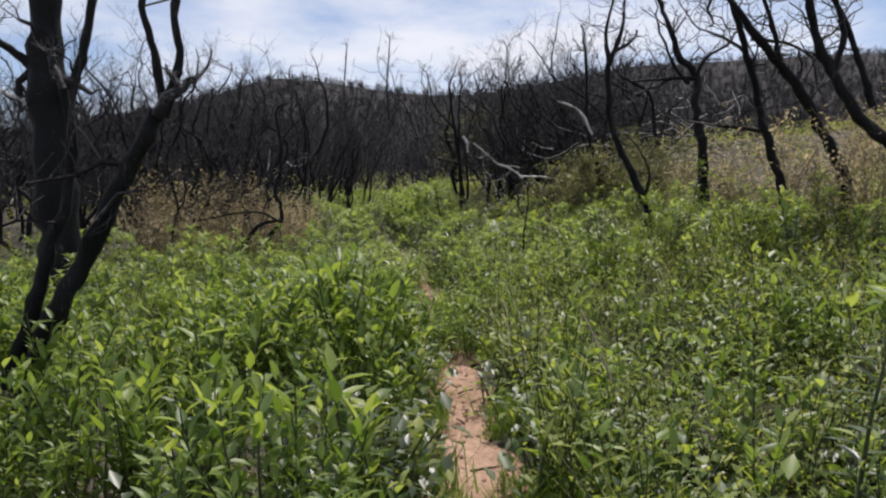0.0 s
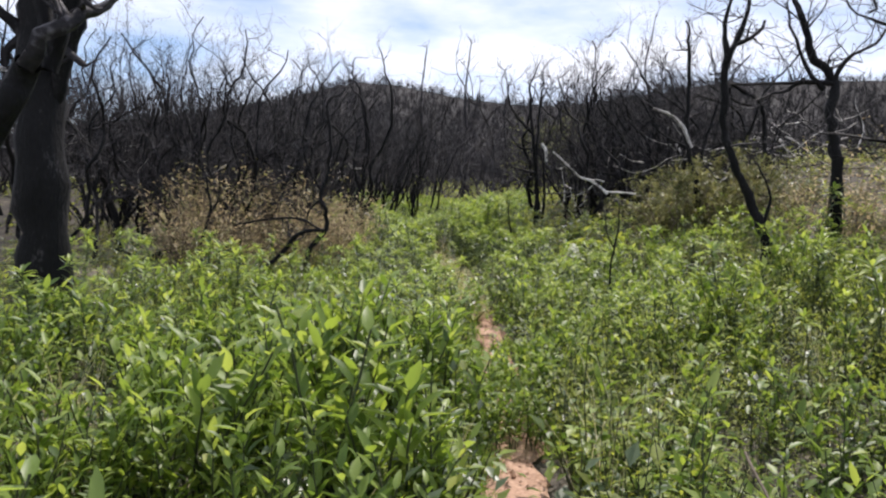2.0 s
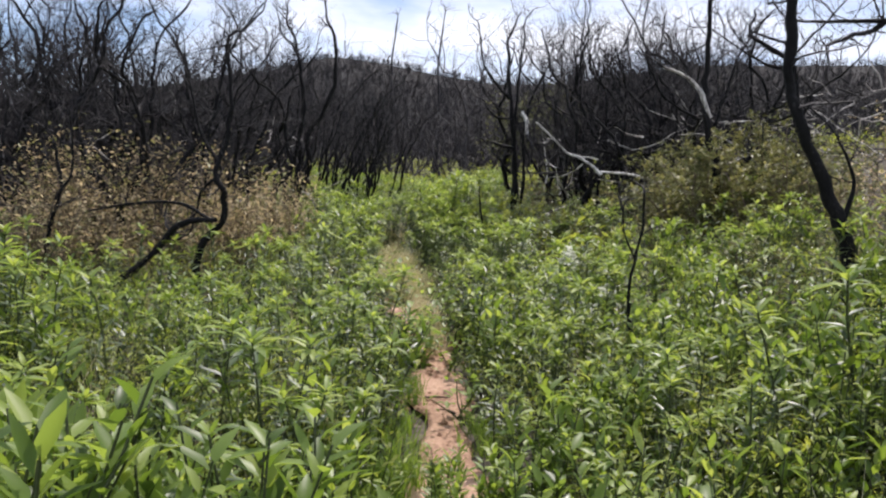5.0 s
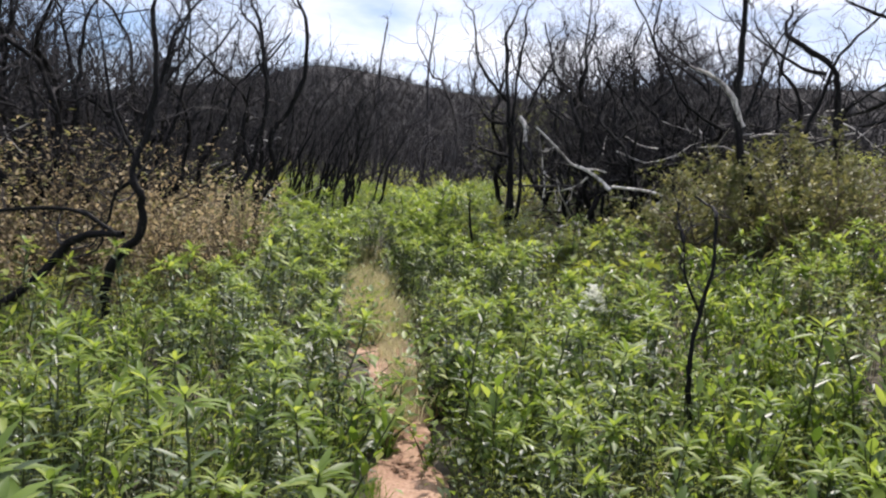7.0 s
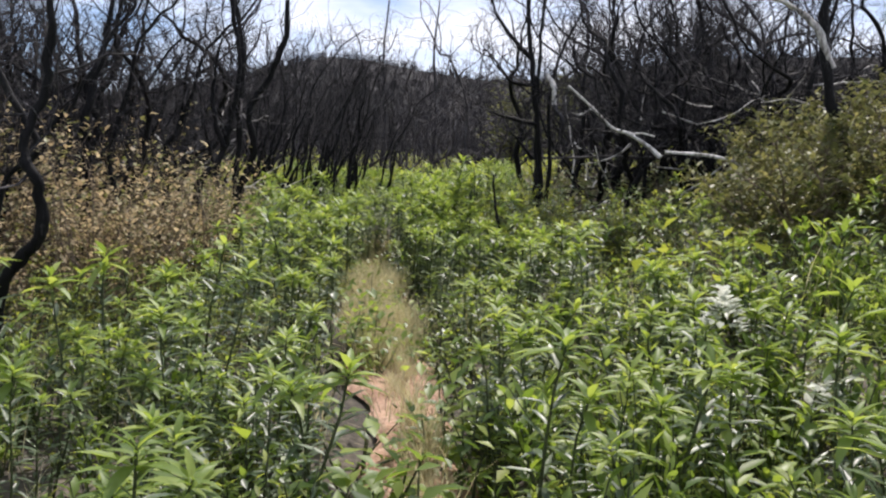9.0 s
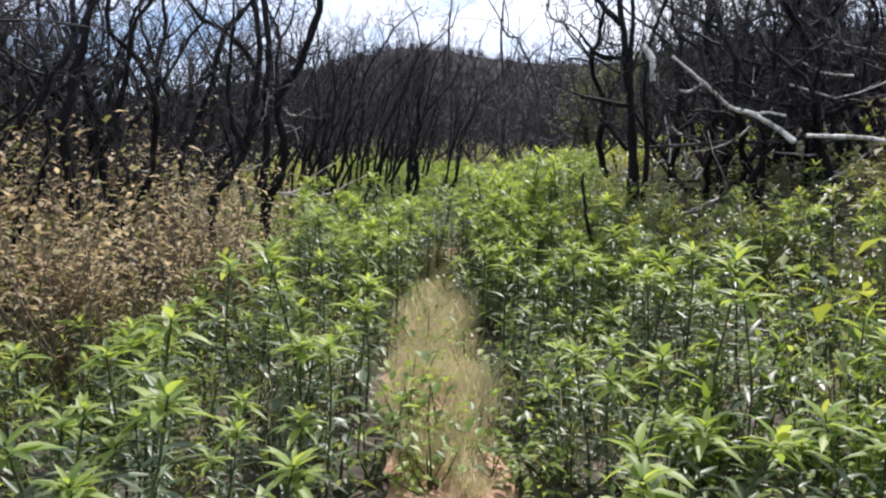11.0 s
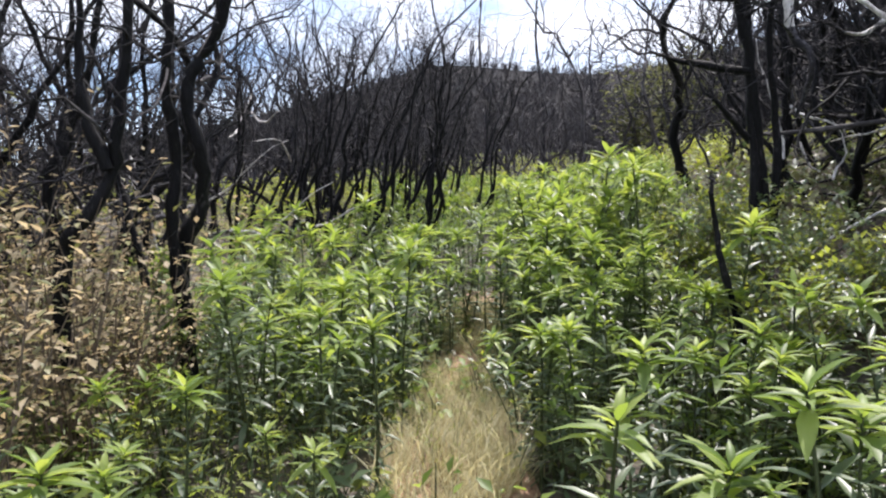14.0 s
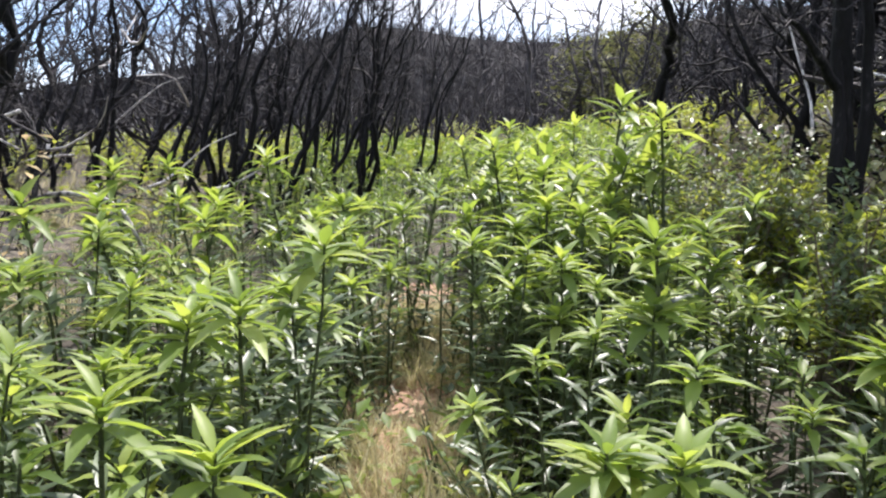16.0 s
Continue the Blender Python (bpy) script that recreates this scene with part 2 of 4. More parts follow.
def ground_z(x, y):
    x, y = np.asarray(x, float), np.asarray(y, float)
    z = np.interp(y, RISE_Y, RISE_Z)
    right = np.clip(x - path_x(np.minimum(y, 40)) - 1.2, 0, None)
    fade = np.clip((y - 1) / 6, 0.25, 1) * np.clip((140 - y) / 90, 0, 1)
    z = z + fade * (0.22 * np.minimum(right, 14) + 0.06 * np.clip(right - 14, 0, 40))
    left = np.clip(-x - 3.0, 0, 14)
    z = z + 0.045 * left * np.clip((y - 11) / 6, 0, 1) * np.clip((120 - y) / 60, 0, 1)
    far = np.clip((y - 80) / 420, 0, 1)
    ridge = np.interp(x * np.where(y > 500, 500 / np.maximum(y, 1), 1), RIDGE_X, RIDGE_Z)
    z = np.where(y > 80, z * (1 - far) + ridge * far ** 1.5, z)
    z = np.where(y > 500, ridge - (y - 500) * 0.12, z)
    z = np.maximum(z, -40)
    z = z + 0.03 * np.sin(x * 1.7 + y * 0.6) + 0.025 * np.sin(y * 2.1 - x * 0.9)
    return z


def axis(fine, step, far, grow=1.14):
    a = list(np.arange(0, fine, step))
    d = step
    while a[-1] < far:
        d *= grow
        a.append(a[-1] + d)
    return np.array(a)


def build_ground():
    pos = axis(10, 0.4, 2500)
    xs = np.r_[-pos[::-1][:-1], pos]
    ys = np.r_[-axis(5, 0.5, 400)[::-1][:-1], axis(32, 0.4, 700, 1.08), np.linspace(760, 2600, 12)]
    gx, gy = np.meshgrid(xs, ys, indexing="ij")
    gz = ground_z(gx, gy)
    off = np.abs(gx - path_x(gy))
    gz = gz - 0.13 * np.clip(1.15 - off / 0.7, 0, 1) * (gy < 27)
    ni, nj = gx.shape
    i, j = np.meshgrid(np.arange(ni - 1), np.arange(nj - 1), indexing="ij")
    i, j = i.ravel(), j.ravel()
    f = np.c_[i * nj + j, (i + 1) * nj + j, (i + 1) * nj + j + 1, i * nj + j + 1]
    far = (gy[i, j] > 62) | (gy[i, j] < -60)
    g = Geo().add(np.stack([gx, gy, gz], -1).reshape(-1, 3), f)
    g.m = [far.astype(int)]
    ob = new("ground", from_geo("ground", g, [M_GROUND, M_SLOPE]))
    tagged(ob, "dark burnt forest soil and slopes under new growth", "ground", kind="structure")


build_ground()


def build_path():
    rng = np.random.default_rng(5)
    ys = np.arange(-3, 26, 0.05)
    half = np.interp(ys, [-3, 6, 8.5, 10, 14, 16, 20, 34], [0.2, 0.2, 0.17, 0.16, 0.16, 0.25, 0.3, 0.25])
    half = half + 0.05 * np.sin(ys * 3.1) + 0.03 * np.sin(ys * 7.7 + 1)
    us = np.linspace(-1, 1, 15)
    gx = path_x(ys)[:, None] + half[:, None] * us[None, :] * 1.25 + rng.normal(0, 0.008, (len(ys), 15))
    gy = np.repeat(ys[:, None], 15, 1)
    gz = ground_z(gx, gy) - 0.05 * np.clip(1 - np.abs(gx - path_x(gy)) / 0.5, 0, 1)
    hump = np.array([[noise.fractal(Vector((a * 4, b * 3, 0.3)), 1.0, 2.0, 4) for a, b in zip(ra, rb)] for ra, rb in zip(gx, gy)])
    gz = gz + 0.012 + 0.022 * hump * (1 - us ** 4)[None, :] - 0.05 * (np.abs(us) ** 6)[None, :]
    ni, nj = gx.shape
    i, j = np.meshgrid(np.arange(ni - 1), np.arange(nj - 1), indexing="ij")
    i, j = i.ravel(), j.ravel()
    f = np.c_[i * nj + j, i * nj + j + 1, (i + 1) * nj + j + 1, (i + 1) * nj + j]
    g = Geo().add(np.stack([gx, gy, gz], -1).reshape(-1, 3), f)
    ob = new("footpath", from_geo("footpath", g, [M_SOIL]))
    tagged(ob, "narrow trodden footpath of pale reddish soil", "path", kind="structure")


build_path()


# ---- burnt trees ----
def limb_points(rng, p, d, length, n, wob, lift):
    pts, step = [p], length / n
    for _ in range(n):
        d = unit(d + rng.normal(0, wob, 3) + (0, 0, lift))
        p = p + d * step
        pts.append(p)
    return np.array(pts), d


def grow(rng, crown, p, d, length, r, level, fine):
    """A crooked limb with its side limbs and twigs."""
    n = (7, 4, 2)[min(level, 2)]
    pts, _ = limb_points(rng, p, d, length, n, (0.40, 0.46, 0.4)[min(level, 2)], 0.13)
    rad = np.linspace(r, r * 0.35 + 0.0015, n + 1)
    tube(crown, pts, rad, (4, 3, 3)[min(level, 2)])
    if level >= fine:
        return
    for _ in range(rng.integers(5, 8) if level < 1 else rng.integers(3, 6)):
        i = rng.integers(1, n + 1)
        side = unit(rng.normal(0, 1, 3) * (1, 1, 0.5) + (0, 0, 0.6))
        grow(rng, crown, pts[i], unit(pts[i] - pts[i - 1] + side * 1.0), length * rng.uniform(0.3, 0.6), rad[i] * rng.uniform(0.36, 0.62), level + 1, fine)


def tree_geo(seed, height, r, lean=0.0, limbs=6, fine=2, first=0.35, sides=6, wob=0.25):
    """Trunk and crown of a burnt, leafless scrub oak."""
    rng = np.random.default_rng(seed)
    trunk, crown = Geo(), Geo()
    n = 22
    pts, _ = limb_points(rng, np.array([0, 0, -0.15]), unit(np.array([lean + rng.normal(0, 0.12), rng.normal(0, 0.15), 1.0])), height, n, wob, 0.17)
    rad = np.linspace(r, r * 0.2, n + 1) * (1 + 0.14 * rng.normal(0, 1, n + 1))
    rad[0] = r * 1.5
    tube(trunk, pts, np.abs(rad), sides)
    for k in range(limbs):
        t = first + (1 - first) * (k + rng.uniform(0, 0.9)) / limbs
        i = min(int(t * n), n - 1)
        a = rng.uniform(0, 2 * np.pi)
        out = np.array([math.cos(a), math.sin(a), rng.uniform(0.5, 1.8)])
        grow(rng, crown, pts[i], unit(out), height * rng.uniform(0.15, 0.32) * (1.2 - t * 0.5), max(rad[i] * rng.uniform(0.35, 0.62), 0.007), 0 if fine > 1 else 1, fine)
    return trunk, crown


TREES = []
for k in range(10):
    tr, cr = tree_geo(40 + k, 4.6 + 0.3 * (k % 5), 0.05 + 0.008 * (k % 4), 0.05 * (k % 3), 10, 2, 0.22, 6, 0.33)
    TREES.append((from_geo("burnt_trunk", tr, [M_CHAR]), from_geo("burnt_crown", cr, [M_CHAR_FAR])))
for k in range(4):
    tr, cr = tree_geo(80 + k, 4.6 + 0.2 * k, 0.045, 0.0, 7, 2, 0.4, 6, 0.22)
    TREES.append((from_geo("burnt_trunk", tr, [M_CHAR]), from_geo("burnt_crown", cr, [M_CHAR_FAR])))
TREE_LABELS = ["slender charred oak with bare crooked limbs", "blackened leafless scrub oak in the burnt grove",
               "thin fire-killed oak with fine dead twigs"]


def place_tree(k, x, y, turn, tilt, toward, s, group="burnt trees of the grove"):
    ob = new("burnt_tree")
    ob.matrix_world = Matrix.Translation((x, y, float(ground_z(x, y)))) @ Matrix.Rotation(toward, 4, "Z") @ Matrix.Rotation(tilt, 4, "Y") @ Matrix.Rotation(turn - toward, 4, "Z") @ Matrix.Scale(s, 4)
    tagged(ob, TREE_LABELS[k % 3], "burnt tree", group)
    part("trunk", TREES[k][0], ob)
    part("crown", TREES[k][1], ob)
    return ob


def poisson(rng, count, inside, gap, box):
    """Spots in the box that lie inside, no two nearer than gap."""
    kept = []
    for _ in range(count * 30):
        if len(kept) >= count:
            break
        x, y = rng.uniform(box[0], box[1]), rng.uniform(box[2], box[3])
        if inside(x, y) and all((x - a) ** 2 + (y - b) ** 2 > gap * gap for a, b in kept):
            kept.append((x, y))
    return kept


def left_grove(x, y):
    edge = np.interp(y, [14, 17, 20, 24, 28, 36, 46], [-8.5, -6.6, -5.4, -4.7, -4.8, -5.2, -6.5])
    return edge - 0.75 * (y - 14) - 4 < x < edge


def right_grove(x, y):
    edge = np.interp(y, [21, 24, 28, 34, 46], [6.5, 2.6, 1.3, 1.0, 1.5])
    return edge < x < np.interp(y, [21, 28, 34, 40], [5.0, 5.8, 9, 19])


grng = np.random.default_rng(11)
near_spots = poisson(grng, 225, left_grove, 0.68, (-30, -4, 14, 40)) + poisson(grng, 120, right_grove, 0.75, (1, 22, 21, 36)) + poisson(grng, 27, lambda x, y: x > 1.2 + 0.5 * (26 - y), 0.5, (1, 5.4, 23.5, 28)) + poisson(grng, 46, lambda x, y: x > -0.62 * (y - 5), 0.55, (-11, -4.9, 17.5, 23.8))
back_spots = [p for p in near_spots if p[1] > 31]
for x, y in near_spots:
    k, turn, tilt, toward = int(grng.integers(10)), grng.uniform(0, 6.28), abs(grng.normal(0, 0.07)), grng.uniform(0, 6.28)
    s = grng.uniform(0.75, 1.1) * (1.1 if 0 < x < 6 and y > 26.5 else 1.0)
    if y <= 31:
        place_tree(k, x, y, turn, tilt, toward, s)

# the clump of stems that lean together beside the valley
for n in range(48):
    x, y = min(grng.normal(-4.7, 1.0), -3.4), grng.uniform(26.5, 34.5)
    place_tree(10 + int(grng.integers(4)), x, y, grng.uniform(0, 6.28), grng.uniform(0.10, 0.28), grng.normal(0, 0.45), grng.uniform(0.65, 1.0), "leaning stems of one clump")

LOW = []
for k in range(6):
    tr, cr = tree_geo(140 + k, 5.2, 0.05, 0.05 * (k % 3), 18, 1, 0.2, 3, 0.3)
    for v, f, m in [cr.arrays()]:
        tr.add(v, f)
    LOW.append(tr.arrays())


def wood_stuff(name, spots, low, high, label, mat):
    places = [(int(grng.integers(6)), x, y, float(ground_z(x, y)), grng.uniform(0, 6.28), abs(grng.normal(0, 0.06)), grng.uniform(0, 6.28), grng.uniform(low, high) * (0.7 if x > 7.5 else 1.0)) for x, y in spots]
    ob = new(name, scattered(name, LOW, places, [mat]))
    tagged(ob, label, "burnt wood", kind="stuff")


deep = poisson(grng, 150, lambda x, y: -y * 0.75 < x < -5.5 and y > 33 or (x < -9 and -y * 0.9 < x and y > 20), 0.8, (-48, -5, 20, 60))
deep += poisson(grng, 330, lambda x, y: 1.5 + (y - 34) * 0.04 < x < y * 0.75 and y > 33 or (x > 14 and y > 36 and x < y * 0.9), 0.8, (2, 48, 22, 58))
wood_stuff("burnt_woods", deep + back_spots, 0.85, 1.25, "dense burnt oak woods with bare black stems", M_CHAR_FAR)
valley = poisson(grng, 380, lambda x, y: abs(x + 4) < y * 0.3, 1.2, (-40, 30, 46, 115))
wood_stuff("valley_woods", valley, 1.2, 2.1, "sparse burnt trees standing in the valley", M_HAZE_GREY)
hill = [(grng.uniform(-0.62, 0.62), grng.uniform(0, 1)) for _ in range(6600)]
hill = [(a * (110 + 410 * b ** 0.8), 110 + 410 * b ** 0.8) for a, b in hill]
TINY = []
for k in range(4):
    g = Geo()
    rng = np.random.default_rng(300 + k)
    for s in range(2):
        pts, _ = limb_points(rng, np.array([rng.normal(0, 0.9), rng.normal(0, 0.9), -0.3]), np.array([0, 0, 1.0]), rng.uniform(3.5, 5.5), 2, 0.2, 0.1)
        tube(g, pts, np.linspace(0.2, 0.06, 3), 3)
        for q in range(3):
            b, _ = limb_points(rng, pts[1], unit(rng.normal(0, 1, 3) + (0, 0, 0.8)), 2.4, 1, 0.2, 0.1)
            tube(g, b, [0.1, 0.04], 3)
    TINY.append(g.arrays())
places = [(int(grng.integers(4)), x, y, float(ground_z(x, y)), grng.uniform(0, 6.28), 0.0, 0.0, grng.uniform(0.7, 1.2)) for x, y in hill]
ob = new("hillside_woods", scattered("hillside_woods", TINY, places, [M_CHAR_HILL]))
tagged(ob, "far burnt woods covering the hillside", "burnt wood", kind="stuff")


# ---- herbs, grass and brush ----
LEAF_SHAPES = {2: ((0.0, 0.18, 0.42, 0.72, 1.0), (0.0, 0.72, 1.0, 0.66, 0.0)),
               1: ((0.0, 0.3, 0.66, 1.0), (0.0, 0.92, 0.78, 0.0)),
               0: ((0.0, 0.45, 1.0), (0.0, 1.0, 0.0))}


def leaf(g, base, out, up, length, width, droop, mat, rich=2):
    """A folded, drooping blade: out is its way from the stem; rich counts its bends."""
    side = unit(np.cross(out, up))
    nrm = np.cross(side, out)
    ts, ws = LEAF_SHAPES[int(rich)]
    mid = [base + out * length * t * (1 - 0.12 * droop * t) + nrm * (-droop * length * t * t) for t in ts]
    v = [mid[0]]
    for p, w in list(zip(mid, ws))[1:-1]:
        lift = nrm * width * 0.2 * w
        v += [p + side * width * 0.5 * w + lift, p, p - side * width * 0.5 * w + lift]
    v.append(mid[-1])
    last = len(v) - 1
    f = [(0, 2, 1, -1), (0, 3, 2, -1)]
    for a in range(1, last - 3, 3):
        f += [(a, a + 1, a + 4, a + 3), (a + 1, a + 2, a + 5, a + 4)]
    f += [(last - 3, last - 2, last, -1), (last - 2, last - 1, last, -1)]
    g.add(v, f, mat)


Z = np.array([0, 0, 1.0])


def tall_herb(seed, height, count, size, rich=2):
    """A straight stem, dull lance-shaped leaves standing off all the way up, and a bright rosette on top."""
    rng = np.random.default_rng(seed)
    stem, leaves = Geo(), Geo()
    pts, _ = limb_points(rng, np.zeros(3) - 0.04 * Z, Z, height, 5, 0.07, 0.06)
    tube(stem, pts, np.linspace(0.0085, 0.004, 6) * (1 if rich else 1.3), 4 if rich else 3)
    a = rng.uniform(0, 6)
    crown = max(count * 3 // 10, 9)
    for k in range(count):
        top = k >= count - crown
        t = 0.93 + 0.07 * (k - count + crown) / crown if top else 0.08 + 0.85 * k / (count - crown)
        p = np.array([np.interp(t * 5, range(6), pts[:, c]) for c in range(3)])
        a += 2.4 + rng.normal(0, 0.3)
        rise = (np.interp(t, [0.93, 0.97, 1], [0.15, 0.55, 1.7]) if top else np.interp(t, [0, 0.4, 0.9], [-0.45, 0.15, 0.7])) + rng.normal(0, 0.25)
        out = unit(np.array([math.cos(a), math.sin(a), rise]))
        s = size * (np.interp(t, [0.93, 1], [1.25, 0.75]) if top else np.interp(t, [0, 0.3, 0.7, 0.93], [0.65, 1.0, 1.1, 0.95])) * rng.uniform(0.75, 1.2)
        if not top and rng.uniform() < 0.12:
            continue
        leaf(leaves, p, out, Z, s, s * (rng.uniform(0.23, 0.31) if top else rng.uniform(0.17, 0.23)), rng.uniform(0.15, 0.5) if top else rng.uniform(0.0, 0.4), 1 if top or t > 0.86 and rng.uniform() < 0.3 else 0, rich)
    return stem, leaves


def broad_herb(seed, height, count, size, rich=2):
    """A leafy clump of several stems with broad pointed leaves."""
    rng = np.random.default_rng(seed)
    stem, leaves = Geo(), Geo()
    for s in range(3):
        a = rng.uniform(0, 6.28)
        pts, _ = limb_points(rng, np.array([rng.normal(0, 0.04), rng.normal(0, 0.04), -0.04]), unit(np.array([math.cos(a) * 0.25, math.sin(a) * 0.25, 1])), height * rng.uniform(0.7, 1.05), 5, 0.1, 0.08)
        tube(stem, pts, np.linspace(0.006, 0.003, 6), 4 if rich else 3)
        for k in range(count // 3):
            t = 0.2 + 0.8 * k / (count // 3)
            p = np.array([np.interp(t * 5, range(6), pts[:, c]) for c in range(3)])
            a += 2.4 + rng.normal(0, 0.4)
            out = unit(np.array([math.cos(a), math.sin(a), rng.uniform(0.2, 2.1)]))
            z = size * rng.uniform(0.6, 1.25)
            leaf(leaves, p + out * 0.015, out, Z, z, z * rng.uniform(0.32, 0.42), rng.uniform(-0.05, 0.4), 1 if t > 0.78 and rng.uniform() < 0.65 else 0, rich)
    return stem, leaves


def fine_herb(seed, height, count):
    """A wiry weed with many small narrow leaves on branching stems."""
    rng = np.random.default_rng(seed)
    stem, leaves = Geo(), Geo()
    for s in range(4):
        a = rng.uniform(0, 6.28)
        pts, _ = limb_points(rng, np.array([rng.normal(0, 0.05), rng.normal(0, 0.05), -0.04]), unit(np.array([math.cos(a) * 0.35, math.sin(a) * 0.35, 1])), height * rng.uniform(0.6, 1.05), 3, 0.16, 0.06)
        tube(stem, pts, np.linspace(0.004, 0.002, 4), 3)
        for k in range(count // 4):
            t = rng.uniform(0.2, 1)
            p = np.array([np.interp(t * 3, range(4), pts[:, c]) for c in range(3)]) + rng.normal(0, 0.035, 3) * (1.2 - 0.6 * t)
            b = rng.uniform(0, 6.28)
            z = rng.uniform(0.025, 0.06)
            leaf(leaves, p, unit(np.array([math.cos(b), math.sin(b), rng.uniform(0.2, 1.6)])), Z, z, z * 0.32, 0.2, 0, False)
    return stem, leaves


def tuft(seed, height, count, width, bend):
    """A tuft of grass blades."""
    rng = np.random.default_rng(seed)
    g = Geo()
    for _ in range(count):
        a = rng.uniform(0, 6.28)
        out = unit(np.array([math.cos(a) * bend, math.sin(a) * bend, 1]))
        h = height * rng.uniform(0.5, 1.1)
        side = np.array([-math.sin(a), math.cos(a), 0]) * width * 0.5
        b = np.array([rng.normal(0, 0.05), rng.normal(0, 0.05), -0.02])
        m = b + out * h * 0.55
        t = m + (out * np.array([2.2, 2.2, 0.8])) * h * 0.5
        g.add([b - side, b + side, m + side * 0.8, m - side * 0.8, t], [(0, 1, 2, 3), (3, 2, 4, -1)])
    return g


def bush(seed, width, height, twigs, leaves_per, size, seg=5):
    """A twiggy bush: bent stems from one root, each with small leaves."""
    rng = np.random.default_rng(seed)
    wood, leaves = Geo(), Geo()
    for _ in range(twigs):
        a = rng.uniform(0, 6.28)
        reach = rng.uniform(0.1, 1.0) * width
        d = unit(np.array([math.cos(a) * reach, math.sin(a) * reach, height * rng.uniform(0.5, 1.0)]))
        ln = math.hypot(reach, height) * rng.uniform(0.55, 1.0)
        pts, _ = limb_points(rng, np.array([rng.normal(0, 0.12 * width), rng.normal(0, 0.12 * width), -0.05]), d, ln, seg, 0.2, 0.05)
        tube(wood, pts, np.linspace(0.009, 0.002, seg + 1), 3)
        for k in range(leaves_per):
            t = rng.uniform(0.25, 1) ** 0.8
            p = np.array([np.interp(t * seg, range(seg + 1), pts[:, c]) for c in range(3)]) + rng.normal(0, 0.07, 3)
            b = rng.uniform(0, 6.28)
            z = size * rng.uniform(0.6, 1.3)
            leaf(leaves, p, unit(np.array([math.cos(b), math.sin(b), rng.uniform(-0.4, 1.0)])), Z, z, z * 0.5, 0.1, 1 if rng.uniform() < 0.3 else 0, False)
    return wood, leaves


def joined(stem, leaves):
    """Stem and leaves in one template: the stem takes the last material."""
    g = Geo()
    v, f, m = leaves.arrays()
    g.v, g.f, g.m, g.n = [v], [f], [m], len(v)
    v, f, m = stem.arrays()
    g.add(v, f, 2)
    return g.arrays()


hrng = np.random.default_rng(77)


def brushy(x, y):
    """Small-leaved brush stands here, in place of the tall herbs."""
    return 20.4 < y < 26 and 1.75 < x - path_x(y) < 3.3


def spots(count, box, keep, gap=0.0):
    out = []
    for _ in range(count * 6):
        x, y = hrng.uniform(box[0], box[1]), hrng.uniform(box[2], box[3])
        if keep(x, y):
            out.append((x, y))
            if len(out) >= count:
                break
    return out


def off_path(x, y, clear=0.0):
    if y < 19.8 and abs(x - eye_x(y)) < np.interp(y, [0, 13, 16, 19.8], [0.3, 0.3, 0.5, 0.5]):
        return False
    return abs(x - path_x(y)) > np.interp(y, [0, 6.5, 8, 9.5, 11, 14, 16, 19, 22, 24.5], [0.25, 0.24, 0.13, 0.16, 0.26, 0.28, 0.38, 0.38, 0.3, -0.2]) + clear


def clump(x, y, s=0.8, o=0.0):
    return noise.noise(Vector((x * s, y * s, o)))


def stuff(name, templates, pts, low, high, mats, label, category, tilt=0.12):
    places = [(int(hrng.integers(len(templates))), x, y, float(ground_z(x, y)), hrng.uniform(0, 6.28), abs(hrng.normal(0, tilt)), hrng.uniform(0, 6.28), hrng.uniform(low, high) * (1 + 0.55 * clump(x, y, 0.9, 50))) for x, y in pts]
    ob = new(name, scattered(name, templates, places, mats))
    tagged(ob, label, category, kind="stuff")


# where the withered brush stands, left of the path
def brush_zone(x, y):
    return ((x + 5.1) / 1.9) ** 2 + ((y - 18.8) / 3.7) ** 2 < 1 + 0.4 * clump(x, y, 1.2, 3)


# tall herbs, singly along the path
TALL = [tall_herb(500 + k, 0.68 + 0.08 * (k % 4), 58 + 4 * (k % 3), 0.118) for k in range(7)]
TALL_MESH = [(from_geo("stem", s, [M_STEM]), from_geo("leaves", l, [M_LEAF, M_YOUNG])) for s, l in TALL]
near = spots(300, (-4.2, 2.6, 10, 24.5), lambda x, y: off_path(x, y, 0.02) and abs(x - path_x(y)) < 1.9 and not brush_zone(x, y) and not brushy(x, y))
for x, y in near:
    k = int(hrng.integers(7))
    s = hrng.uniform(0.7, 1.15) * np.interp(y, [9, 12, 18, 24], [0.75, 0.9, 1.25, 1.35])
    plant = new("leafy_plant")
    plant.matrix_world = Matrix.Translation((x, y, float(ground_z(x, y)))) @ Matrix.Rotation(hrng.uniform(0, 6.28), 4, "Z") @ Matrix.Rotation(hrng.normal(0, 0.08), 4, "X") @ Matrix.Scale(float(s), 4)
    tagged(plant, "tall green herb with lance-shaped leaves beside the path", "herb", "tall herbs along the path")
    part("stem", TALL_MESH[k][0], plant)
    part("leaves", TALL_MESH[k][1], plant)

